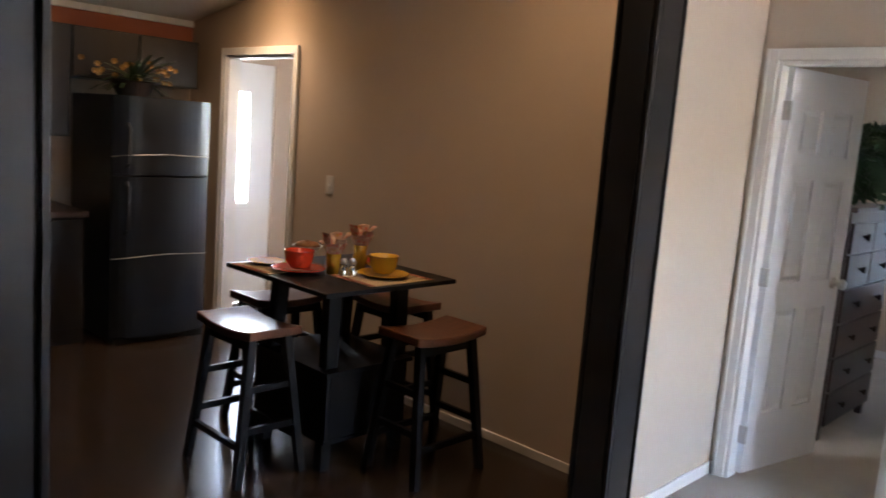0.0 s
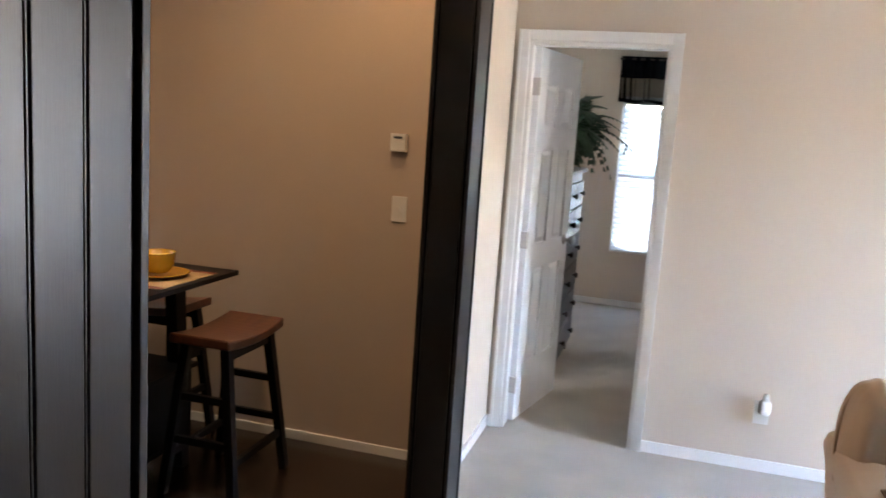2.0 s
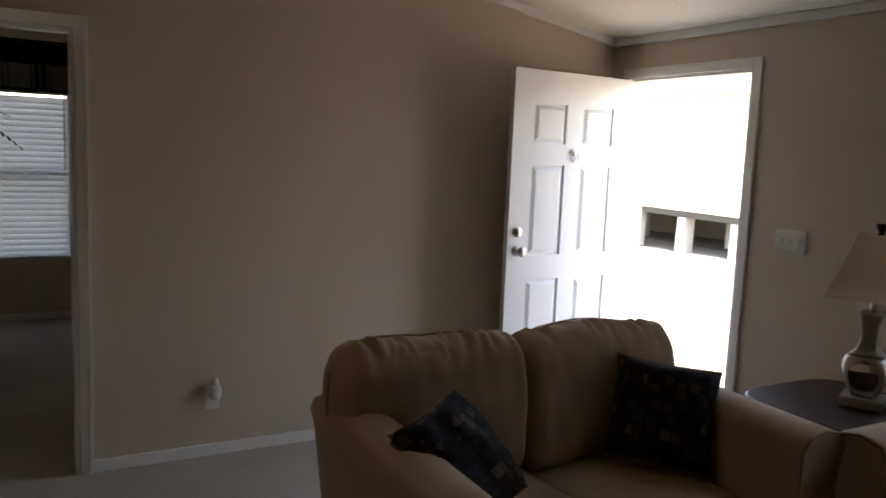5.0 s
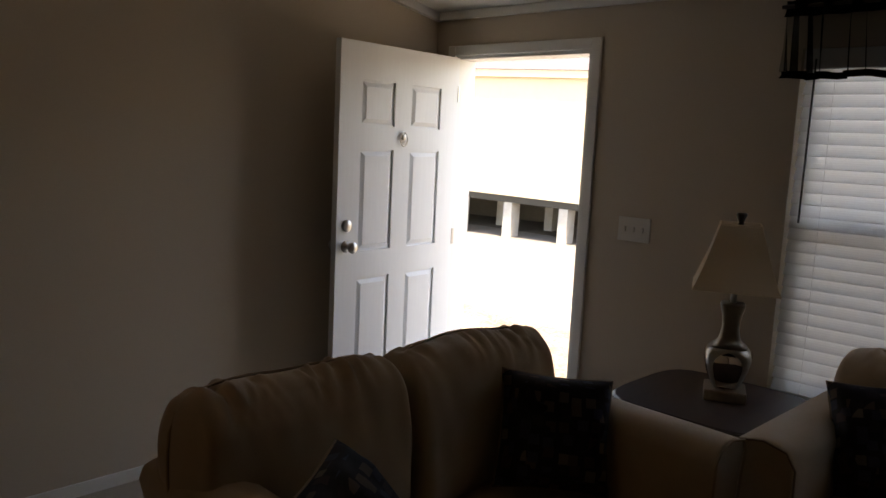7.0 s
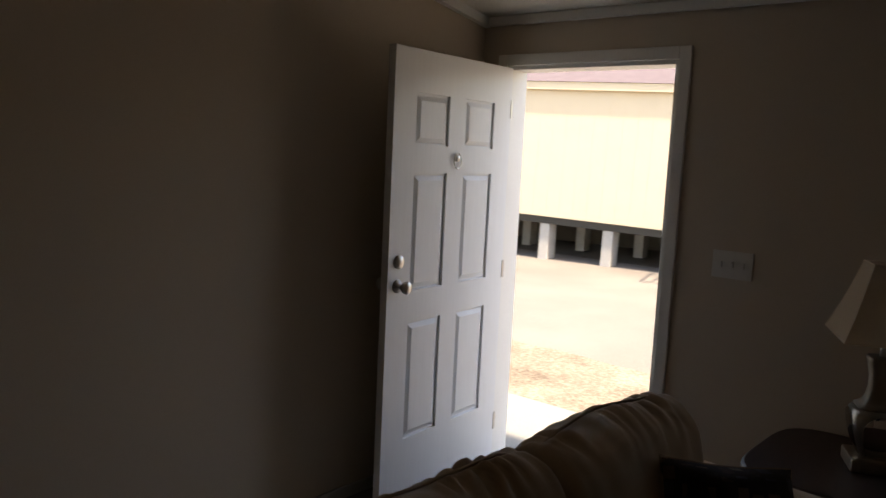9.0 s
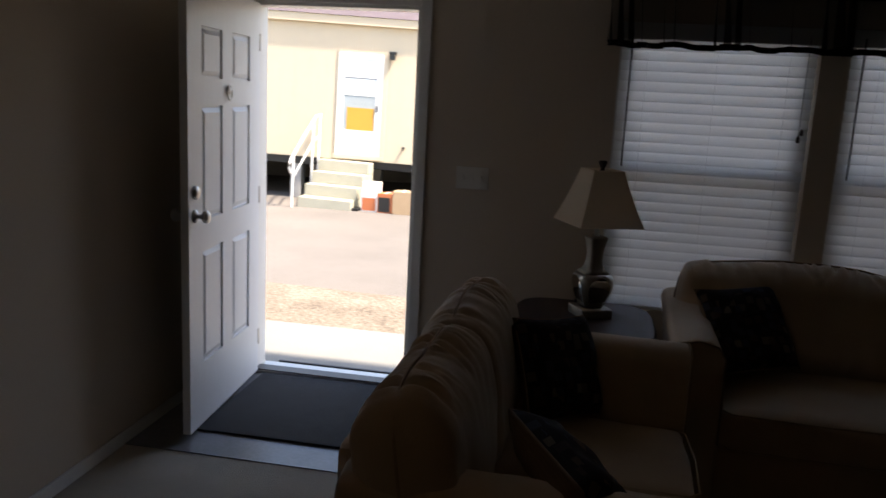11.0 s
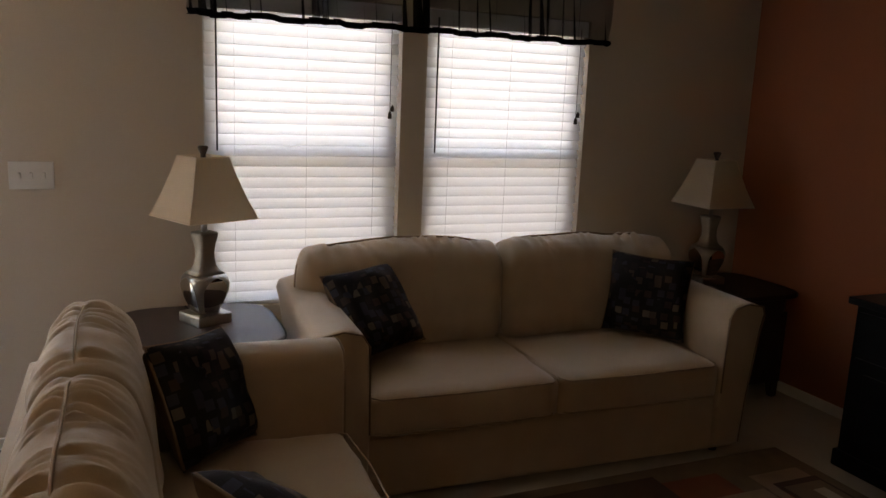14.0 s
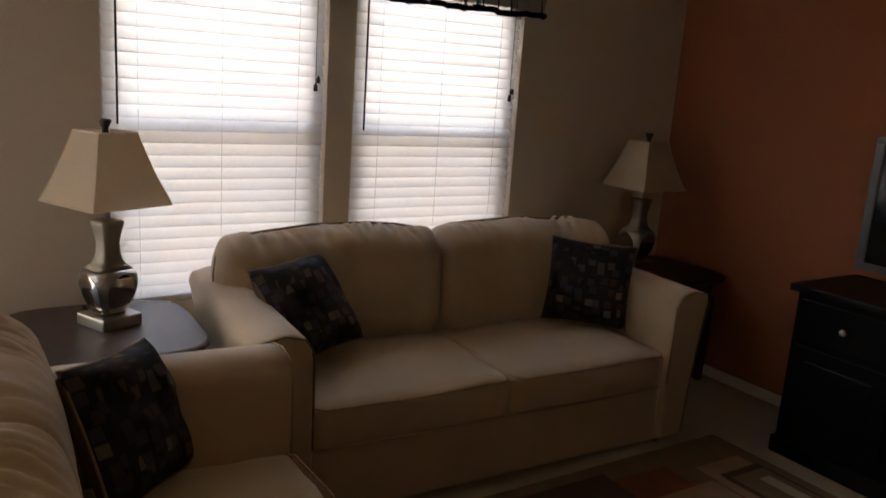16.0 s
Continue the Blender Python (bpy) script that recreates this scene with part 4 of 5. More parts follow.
part("stand", boxes((-0.24, 0.24, -0.09, 0.12, 0.001, 0.016), (-0.06, 0.06, -0.03, 0.0, 0.016, 0.10), bevel=0.004), SILVER, r)

# area rug: woven blocks
r = root("area_rug", (0, 0, 0), 0, "brown, rust and tan area rug with overlapping rectangles, on the carpet", "rug")
RUGM = [mat("rug_%s" % n, c, 0.97, 0.18, 9, 300, 0.8, bump_dist=0.004) for n, c in (("brown", (0.09, 0.05, 0.035)), ("rust", (0.23, 0.075, 0.036)), ("tan", (0.34, 0.235, 0.16)), ("cream", (0.46, 0.39, 0.30)), ("olive", (0.20, 0.135, 0.085)))]
part("ground_weave", boxes((1.75, 3.93, 0.82, 2.78, 0.001, 0.008), bevel=0.003), RUGM[4], r)
for n, (x0, x1, y0, y1, c, lv) in enumerate(((3.20, 3.64, 0.88, 1.13, 0, 1), (3.225, 3.60, 0.895, 1.105, 4, 2), (3.31, 3.54, 0.935, 1.00, 3, 3), (3.60, 3.73, 0.90, 1.18, 2, 0), (3.10, 3.55, 1.13, 1.24, 1, 1), (3.04, 3.20, 0.97, 1.29, 2, 2), (3.30, 3.60, 1.14, 1.19, 2, 3),
                             (3.47, 3.62, 1.20, 1.90, 2, 1), (3.62, 3.80, 1.30, 2.10, 1, 0), (3.66, 3.86, 1.60, 2.50, 0, 2), (2.95, 3.47, 1.29, 1.345, 0, 3), (3.415, 3.47, 1.345, 1.88, 0, 3), (3.05, 3.38, 1.40, 1.78, 1, 2), (3.12, 3.30, 1.48, 1.66, 4, 3), (3.08, 3.42, 1.80, 2.02, 2, 2), (2.86, 3.05, 1.45, 2.10, 3, 1),
                             (3.10, 3.60, 2.05, 2.45, 1, 1), (3.22, 3.48, 2.14, 2.36, 0, 2), (2.45, 2.90, 0.98, 1.26, 1, 1), (2.45, 2.82, 1.30, 1.80, 0, 2), (2.52, 2.74, 1.40, 1.68, 1, 3), (2.30, 3.00, 0.84, 0.94, 3, 2),
                             (1.90, 2.40, 1.00, 1.90, 2, 0), (2.00, 2.32, 1.15, 1.60, 0, 1), (2.10, 2.80, 1.87, 2.60, 0, 1), (2.20, 2.68, 1.97, 2.45, 1, 2), (2.32, 2.58, 2.07, 2.35, 3, 3), (2.90, 3.60, 2.52, 2.70, 2, 2))):
    part("woven_block", boxes((x0, x1, y0, y1, 0.008, 0.0092 + 0.0007 * lv + 0.00002 * n)), RUGM[c], r)

# door mat
tagged(part("door_mat", boxes((4.17, 4.97, 4.02, 5.16, 0.0055, 0.017), bevel=0.004), MATBLACK), "flat black door mat inside the front door", "door mat")


def plate(name, at, rz, rows, label, category):
    """A wall plate facing local -y; rows are its parts (name, box, material)."""
    r = root(name, at, rz, label, category)
    for nm, row, m in rows:
        part(nm, boxes(row, bevel=0.0015), m, r)
    return r


plate("wall_outlet", (2.525, NORTH, 0.30), 0, [("plate", (-0.036, 0.036, -0.006, 0, -0.058, 0.058), PLASTIC), ("socket_face", (-0.018, 0.018, -0.008, -0.006, -0.045, -0.008), PLASTIC)], "white duplex outlet plate on the tan wall", "outlet")
r = root("plug_in_freshener", (2.535, NORTH - 0.0085, 0.335), 0, "small white plug-in air freshener in the outlet", "air freshener")
part("body", cushion(0.05, 0.04, 0.075, 0.015, 0.003, 0, 1, 5), PLASTIC, r, "", True).matrix_basis = pose(0, -0.021, 0)
part("cap", lathe(bmesh.new(), [(0.014, 0.03), (0.016, 0.045), (0.012, 0.068), (0, 0.07)], 12, (0, -0.021, 0)), PLASTIC, r, "", True)
sw = [("plate", (-0.085, 0.085, -0.006, 0, -0.058, 0.058), PLASTIC)] + [("toggle", (x - 0.006, x + 0.006, -0.016, -0.006, -0.012, 0.012), PLASTIC) for x in (-0.047, 0, 0.047)]
plate("light_switch", (EAST, 4.025, 1.205), -90, sw, "white three-gang switch plate beside the front door", "light switch")
plate("wall_outlet", (EAST, 3.69, 0.20), -90, [("plate", (-0.036, 0.036, -0.006, 0, -0.058, 0.058), PLASTIC), ("plug", (-0.015, 0.015, -0.035, -0.006, 0.008, 0.036), PLASTIC), ("socket_face", (-0.017, 0.017, -0.008, -0.006, -0.036, -0.008), VINYLFRAME)], "white wall outlet with a plug, behind the end table", "outlet")
plate("light_switch", (0.81, KITCHEN, 1.200), 0, [("plate", (-0.036, 0.036, -0.006, 0, -0.058, 0.058), PLASTIC), ("toggle", (-0.006, 0.006, -0.016, -0.006, -0.012, 0.012), PLASTIC)], "white single switch plate below the thermostat", "light switch")
plate("thermostat", (0.795, KITCHEN, 1.500), 0, [("body", (-0.037, 0.037, -0.026, 0, -0.04, 0.04), PLASTIC), ("dial_face", (-0.02, 0.02, -0.030, -0.028, 0.018, 0.028), SILVER)], "small white thermostat on the kitchen wall", "thermostat")
plate("light_switch", (-1.25, KITCHEN, 1.215), 0, [("plate", (-0.036, 0.036, -0.006, 0, -0.058, 0.058), PLASTIC), ("toggle", (-0.006, 0.006, -0.016, -0.006, -0.012, 0.012), PLASTIC)], "white single switch plate beside the utility doorway", "light switch")


# ---- kitchen ----
def stool(at, rz):
    r = root("bar_stool", at, rz, "black-legged bar stool with a chestnut saddle seat at the pub table", "stool", "stools round the pub table")
    bm = bmesh.new()
    n = 12
    top, bot = [], []
    for i in range(n + 1):
        u = 2 * i / n - 1
        x = u * 0.225
        dip = 0.022 * (u * u)
        row_t, row_b = [], []
        for j in range(5):
            v = 2 * j / 4 - 1
            y = v * 0.14 * (1 - 0.03 * u * u)
            row_t.append(bm.verts.new((x, y, 0.668 + dip)))
            row_b.append(bm.verts.new((x, y, 0.632 + dip * 0.8)))
        top.append(row_t)
        bot.append(row_b)
    for i in range(n):
        for j in range(4):
            bm.faces.new((top[i][j], top[i + 1][j], top[i + 1][j + 1], top[i][j + 1]))
            bm.faces.new((bot[i][j + 1], bot[i + 1][j + 1], bot[i + 1][j], bot[i][j]))
        bm.faces.new((top[i][0], bot[i][0], bot[i + 1][0], top[i + 1][0]))
        bm.faces.new((top[i + 1][4], bot[i + 1][4], bot[i][4], top[i][4]))
    for j in range(4):
        bm.faces.new((top[0][j + 1], bot[0][j + 1], bot[0][j], top[0][j]))
        bm.faces.new((top[n][j], bot[n][j], bot[n][j + 1], top[n][j + 1]))
    seat = part("seat", bm, SEATWOOD, r, "chestnut saddle seat")
    mod = seat.modifiers.new("round", "BEVEL")
    mod.width, mod.segments, mod.limit_method, mod.angle_limit = 0.007, 3, "ANGLE", radians(50)
    c = {}
    for sx in (-1, 1):
        for sy in (-1, 1):
            a, b2 = Vector((sx * 0.215, sy * 0.165, 0)), Vector((sx * 0.165, sy * 0.09, 0.64))
            c[sx, sy] = (a, b2)
            part("leg", beam(bmesh.new(), a, b2, 0.034, 0.038), BLACKWOOD, r)

    def on(k, z):
        a, b2 = c[k]
        return a + (b2 - a) * z / 0.64
    for sy in (-1, 1):
        part("stretcher", beam(bmesh.new(), on((-1, sy), 0.17), on((1, sy), 0.17), 0.02, 0.02, 0.03, 0.03), BLACKWOOD, r)
    for sx in (-1, 1):
        for z in (0.24, 0.42):
            part("stretcher", beam(bmesh.new(), on((sx, -1), z), on((sx, 1), z), 0.02, 0.02, 0.03, 0.03), BLACKWOOD, r)
    for sy in (-1, 1):
        part("seat_rail", beam(bmesh.new(), on((-1, sy), 0.61), on((1, sy), 0.61), 0.02, 0.02, 0.045, 0.045), BLACKWOOD, r)
    return r


s1 = stool((-0.25, 3.57, KZ), 0)
copy_thing(s1, pose(0.27, 4.23, KZ, 0, 0, 90))
copy_thing(s1, pose(-0.68, 4.03, KZ, 0, 0, 90))
copy_thing(s1, pose(-0.30, 4.50, KZ))

TX, TY = -0.245, 4.08
r = root("pub_table", (TX, TY, KZ), 0, "black square pub table with a storage box between its legs", "table")
part("tabletop", boxes((-0.405, 0.405, -0.40, 0.40, 0.848, 0.87), bevel=0.005), BLACKWOOD, r)
part("apron", boxes((-0.24, 0.24, -0.24, 0.24, 0.81, 0.847), bevel=0.003), BLACKWOOD, r)
for sx in (-1, 1):
    for sy in (-1, 1):
        part("leg", beam(bmesh.new(), (sx * 0.235 + 0.03, sy * 0.225 - 0.04, 0), (sx * 0.205 + 0.01, sy * 0.205 - 0.01, 0.846), 0.05, 0.055, 0.05, 0.075), BLACKWOOD, r)
for nm, row in (("box_bottom", (-0.24, 0.30, -0.285, 0.205, 0.13, 0.15)), ("box_lid", (-0.26, 0.32, -0.305, 0.225, 0.46, 0.48)), ("box_side", (-0.24, 0.30, -0.285, -0.267, 0.151, 0.459)), ("box_side", (-0.24, 0.30, 0.187, 0.205, 0.151, 0.459)), ("box_side", (-0.24, -0.222, -0.266, 0.186, 0.151, 0.459)), ("box_side", (0.282, 0.30, -0.266, 0.186, 0.151, 0.459))):
    part(nm, boxes(row, bevel=0.003), BLACKWOOD, r)


def mug(x, y, m, label, s=1.0, place="soup mug"):
    o = root("soup_mug", (x, y, 0.890 + KZ), random.uniform(0, 360), label, place)
    bm = lathe(bmesh.new(), [(0.034 * s, 0), (0.040 * s, 0.004), (0.058 * s, 0.03 * s), (0.064 * s, 0.075 * s), (0.066 * s, 0.078 * s), (0.059 * s, 0.076 * s), (0.052 * s, 0.032 * s), (0.0, 0.012)], 28)
    part("bowl", bm, m, o, "", True)
    part("handle", tube(bmesh.new(), [(0.058 * s, 0, 0.062 * s), (0.085 * s, 0, 0.062 * s), (0.092 * s, 0, 0.045 * s), (0.082 * s, 0, 0.028 * s), (0.054 * s, 0, 0.024 * s)], 0.006), m, o, "", True)


def saucer(x, y, m, label, rr=0.105, z=0.874 + KZ):
    bm = lathe(bmesh.new(), [(0.0, 0), (rr * 0.6, 0), (rr * 0.97, 0.016), (rr, 0.018), (rr * 0.95, 0.019), (rr * 0.55, 0.005), (0, 0.004)], 32, (x, y, z))
    tagged(part("plate", bm, m, None, label, True), "", "plate")


for (x, y, rz) in ((-0.02, 4.15, 0), (-0.46, 3.88, 4)):
    o = root("placemat", (x, y, 0.8705 + KZ), rz, "tan woven placemat on the pub table", "placemat")
    part("weave", boxes((-0.15, 0.15, -0.20, 0.20, 0, 0.003), bevel=0.001), PLACEMAT, o)
    for sy in (-1, 1):
        part("border", boxes((-0.15, 0.15, sy * 0.185 - 0.015, sy * 0.185 + 0.015, 0.0032, 0.0042)), RUGM[1], o)
saucer(-0.31, 3.87, RED, "red glazed plate under the red soup mug", 0.13)
saucer(-0.04, 4.17, MUSTARD, "mustard glazed plate under the mustard soup mug", 0.13)
saucer(-0.36, 4.36, RED, "red glazed plate at the back of the table", 0.10)
saucer(-0.53, 3.84, MUSTARD, "mustard glazed plate at the back of the table", 0.10)
mug(-0.31, 3.87, RED, "red glazed soup mug on a red plate", 1.12)
mug(-0.04, 4.17, MUSTARD, "mustard glazed soup mug on a mustard plate", 1.12)
for x, y, m, lab in ((-0.20, 3.99, MUSTARD, "yellow"), (-0.22, 4.17, MUSTARD, "taller yellow")):
    o = root("tumbler", (x, y, 0.871 + KZ), 0, lab + " glass tumbler holding a printed napkin", "glass")
    h = 0.10 if lab == "yellow" else 0.13
    part("body", lathe(bmesh.new(), [(0.03, 0), (0.036, h), (0.033, h), (0.027, 0.006), (0, 0.006)], 24), m, o, "", True)
    bm = bmesh.new()
    n = 8
    for q in range(n):
        a = 2 * math.pi * q / n
        tip = Vector((0.085 * math.cos(a), 0.085 * math.sin(a), h + 0.075 + 0.03 * math.sin(a * 3)))
        l1, l2 = Vector((0.026 * math.cos(a - 0.7), 0.026 * math.sin(a - 0.7), h - 0.02)), Vector((0.026 * math.cos(a + 0.7), 0.026 * math.sin(a + 0.7), h - 0.02))
        t1, t2 = [Vector((0.062 * math.cos(a + d), 0.062 * math.sin(a + d), tip.z - 0.004 + 0.006 * math.sin(a * 5 + d * 9))) for d in (-0.55, 0.55)]
        v = [bm.verts.new(p) for p in (l1, l2, t2, tip * 0.92 + Vector((0, 0, tip.z * 0.08)), t1, Vector((0, 0, h + 0.03)))]
        bm.faces.new((v[0], v[1], v[2], v[3], v[4]))
        bm.faces.new((v[1], v[5], v[3], v[2]))
    bmesh.ops.remove_doubles(bm, verts=bm.verts, dist=0.0002)
    part("napkin", bm, NAPKIN, o, "printed cloth napkin")
o = root("cereal_bowl", (-0.40, 3.98, 0.871 + KZ), 0, "white footed bowl heaped with brown cereal", "bowl")
part("bowl", lathe(bmesh.new(), [(0.03, 0), (0.015, 0.02), (0.02, 0.06), (0.075, 0.105), (0.078, 0.108), (0.0, 0.10)], 28), PLASTIC, o, "", True)
bm = bmesh.new()
lathe(bm, [(0.07, 0.104), (0.05, 0.122), (0.0, 0.135)], 20)
for v in bm.verts:
    v.co += Vector((0, 0, 0.006)) * noise.noise(v.co * 60)
part("cereal", bm, CEREAL, o, "heap of brown cereal", True)
for k, x in enumerate((-0.13, -0.11)):
    o = root("shaker", (x, 4.00 + 0.035 * k, 0.871 + KZ), 0, "small glass shaker with a steel cap", "shaker")
    part("body", lathe(bmesh.new(), [(0.018, 0), (0.016, 0.06), (0, 0.06)], 16), GLASS, o, "", True)
    part("cap", lathe(bmesh.new(), [(0.017, 0.0605), (0.017, 0.075), (0.01, 0.085), (0, 0.086)], 16), NICKEL, o, "", True)

# refrigerator, cupboards, flower basket
r = root("refrigerator", (-2.69, 4.19, 0), 0, "black top-freezer refrigerator with rounded doors in the kitchen corner", "refrigerator")
part("body", boxes((-0.38, 0.30, -0.345, 0.345, 0.03, 1.68), bevel=0.01), FRIDGE, r)
for nm, z0, z1 in (("freezer_door", 1.17, 1.68), ("fridge_door", 0.06, 1.155)):
    bm = bmesh.new()
    n = 16
    prof = [(0.302 + 0.085 * (1 - (2 * k / n - 1) ** 4) * (0.75 + 0.25 * (1 - (2 * k / n - 1) ** 2)), -0.345 + 0.69 * k / n) for k in range(n + 1)]
    lo = [bm.verts.new((x, y, z0)) for x, y in prof]
    hi = [bm.verts.new((x, y, z1)) for x, y in prof]
    for k in range(n):
        bm.faces.new((lo[k], lo[k + 1], hi[k + 1], hi[k]))
    bm.faces.new(lo[::-1])
    bm.faces.new(hi)
    bm.faces.new((lo[0], hi[0], hi[-1], lo[-1]))
    d = part(nm, bm, FRIDGE, r)
    zz = (1.22, 1.50) if nm == "freezer_door" else (0.78, 1.12)
    part("handle", tube(bmesh.new(), [(0.385, -0.28, zz[0]), (0.42, -0.28, zz[0] + 0.03), (0.42, -0.28, zz[1] - 0.03), (0.385, -0.28, zz[1])], 0.012), BLACK, d, "curved black handle", True)
for z in (1.30, 0.62):
    part("tape_band", tube(bmesh.new(), [(0.31, -0.348, z - 0.02), (0.385, -0.30, z - 0.005), (0.392, 0, z + 0.01), (0.385, 0.30, z), (0.31, 0.348, z)], 0.003, 5), PLASTIC, r, "thin pale packing tape round the doors")
part("toe_grille", boxes((0.25, 0.33, -0.33, 0.33, 0.0, 0.05)), BLACK, r)
r = root("wall_cabinet", (-2.92, 4.19, 0), 0, "dark espresso cabinet above the refrigerator", "cabinet")
part("body", boxes((-0.17, 0.13, -0.46, 0.46, 1.78, 2.12), bevel=0.003), DARKWOOD, r)
for y in (-0.45, 0.005):
    part("door", boxes((0.131, 0.15, y, y + 0.445, 1.79, 2.11), bevel=0.004), DARKWOOD, r)
for k in range(3):
    y = 3.35 - 0.62 * k
    r = root("wall_cabinet", (-2.92, y + 0.08, 0), 0, "dark espresso kitchen wall cabinet", "cabinet", "kitchen wall cabinets")
    part("body", boxes((-0.17, 0.13, -0.3, 0.3, 1.38, 2.12), bevel=0.003), DARKWOOD, r)
    part("door", boxes((0.131, 0.15, -0.29, 0.29, 1.39, 2.11), bevel=0.004), DARKWOOD, r)
    r = root("base_cabinet", (-2.80, y + 0.08, 0), 0, "dark espresso kitchen base cabinet", "cabinet", "kitchen base cabinets")
    part("body", boxes((-0.29, 0.27, -0.3, 0.3, 0.0, 0.87), bevel=0.003), DARKWOOD, r)
    part("door", boxes((0.271, 0.29, -0.29, 0.29, 0.12, 0.85), bevel=0.004), DARKWOOD, r)
tagged(part("countertop", boxes((-3.09, -2.48, 1.88, 3.74, 0.871, 0.91), bevel=0.006), TABLEWOOD), "brown kitchen countertop over the base cabinets", "countertop")
plain("soffit_wall", ACCENT, WEST + 0.001, WEST + 0.02, -2, KITCHEN, 2.13, EAVE - 0.045)
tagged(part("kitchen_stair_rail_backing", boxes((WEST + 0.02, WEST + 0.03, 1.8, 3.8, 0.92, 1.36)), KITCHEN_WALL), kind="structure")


def leaves(bm, centre, n, spread, size, droop, rnd):
    for k in range(n):
        a = rnd.uniform(0, 2 * math.pi)
        lift = rnd.uniform(0.2, 1.0)
        ln = spread * rnd.uniform(0.7, 1.15)
        prev = Vector(centre)
        segs = 13
        for s in range(1, segs + 1):
            u = s / segs
            p = Vector(centre) + Vector((math.cos(a), math.sin(a), 0)) * ln * u + Vector((0, 0, lift * spread * 1.1 * u - droop * (1.3 - lift * 0.6) * u * u))
            d = (p - prev).normalized()
            side = d.cross(Vector((0, 0, 1))).normalized()
            w = size * (1 - 0.6 * u)
            for sg in (-1, 1):
                for q in (0.25, 0.75):
                    base = prev.lerp(p, q)
                    tip = base + side * sg * w + d * w * 0.35 + Vector((0, 0, -0.2 * w))
                    e = d * 0.45 * (p - prev).length
                    v = [bm.verts.new(base - e), bm.verts.new(base + e), bm.verts.new(tip)]
                    bm.faces.new(v)
            prev = p
    return bm


def leafy_ball(bm, centre, radius, n, size, rnd):
    """Many small broad leaves in an uneven clump."""
    for k in range(n):
        d = Vector((rnd.gauss(0, 1), rnd.gauss(0, 1), rnd.gauss(0, 1))).normalized()
        reach = radius * (0.45 + 0.55 * rnd.random() ** 0.5) * (0.92 + 0.35 * noise.noise(d * 2.2))
        p = Vector(centre) + Vector((d.x, d.y, d.z * 0.95)) * reach
        out = (d + Vector((rnd.uniform(-0.7, 0.7), rnd.uniform(-0.7, 0.7), rnd.uniform(-0.8, 0.3)))).normalized()
        side = out.cross(Vector((rnd.uniform(-1, 1), rnd.uniform(-1, 1), 1))).normalized()
        up = side.cross(out)
        ln, w = size * rnd.uniform(0.7, 1.2), size * 0.22
        a, b2, c, e = p, p + out * ln * 0.5 + side * w + up * w * 0.4, p + out * ln, p + out * ln * 0.5 - side * w + up * w * 0.4
        v = [bm.verts.new(q) for q in (a, b2, c, e)]
        bm.faces.new((v[0], v[1], v[2]))
        bm.faces.new((v[0], v[2], v[3]))
    return bm


rnd = random.Random(11)
r = root("flower_basket", (-2.55, 4.05, 1.681), 0, "dark basket of yellow silk flowers on top of the refrigerator", "flower arrangement")
part("basket", lathe(bmesh.new(), [(0.10, 0), (0.15, 0.09), (0.16, 0.10), (0.14, 0.09), (0, 0.07)], 24), BRONZE, r, "dark woven basket")
part("foliage", leaves(bmesh.new(), (0, 0, 0.09), 40, 0.24, 0.035, 0.12, rnd), LEAF, r, kind="stuff")
bm = bmesh.new()
for k in range(24):
    c = Vector((rnd.uniform(-0.16, 0.16), rnd.uniform(-0.30, 0.24), rnd.uniform(0.10, 0.24)))
    for q in range(6):
        a = q * math.pi / 3
        v = [bm.verts.new(c), bm.verts.new(c + Vector((0.012, 0.020 * math.cos(a - 0.4), 0.020 * math.sin(a - 0.4)))), bm.verts.new(c + Vector((0.012, 0.020 * math.cos(a + 0.4), 0.020 * math.sin(a + 0.4))))]
        bm.faces.new(v)
part("blossoms", bm, FLOWER, r, "yellow blossoms", kind="stuff")

# warm recessed lights over the dining corner and by the utility doorway
for x, y, e in ((-1.85, 4.40, 0.50), (0.15, 3.55, 0.19), (0.80, 4.25, 0.12)):
    z = ceil_z(x)
    r = root("recessed_light", (x, y, z - 0.012), 0, "round recessed ceiling light with a warm lamp, lit", "ceiling light", "recessed lights")
    part("trim_ring", lathe(bmesh.new(), [(0.09, 0.002), (0.088, -0.008), (0.062, -0.006), (0.062, 0.002)], 28), WHITE, r, "", True)
    part("lens", lathe(bmesh.new(), [(0.0, -0.002), (0.06, -0.002), (0.06, 0.0)], 24), LAMPGLOW, r, "glowing warm lens")
    sp = new("recessed_light_lamp", bpy.data.lights.new("recessed_light_lamp", "SPOT"))
    sp.data.energy, sp.data.color, sp.data.spot_size, sp.data.spot_blend, sp.data.shadow_soft_size = e, (1.0, 0.74, 0.52), radians(130), 0.9, 0.05
    sp.matrix_basis = look((x, y, z - 0.03), (x, y, 0))

# daylight through the back door's window
lamp = new("back_door_daylight", bpy.data.lights.new("back_door_daylight", "AREA"))
lamp.data.shape, lamp.data.size, lamp.data.size_y = "RECTANGLE", 0.22, 0.92
lamp.data.energy, lamp.data.color = 0.24, (0.86, 0.94, 1.0)
lamp.matrix_basis = look((WEST - 0.015, 5.205, 1.345), (WEST + 1, 4.9, 1.1))

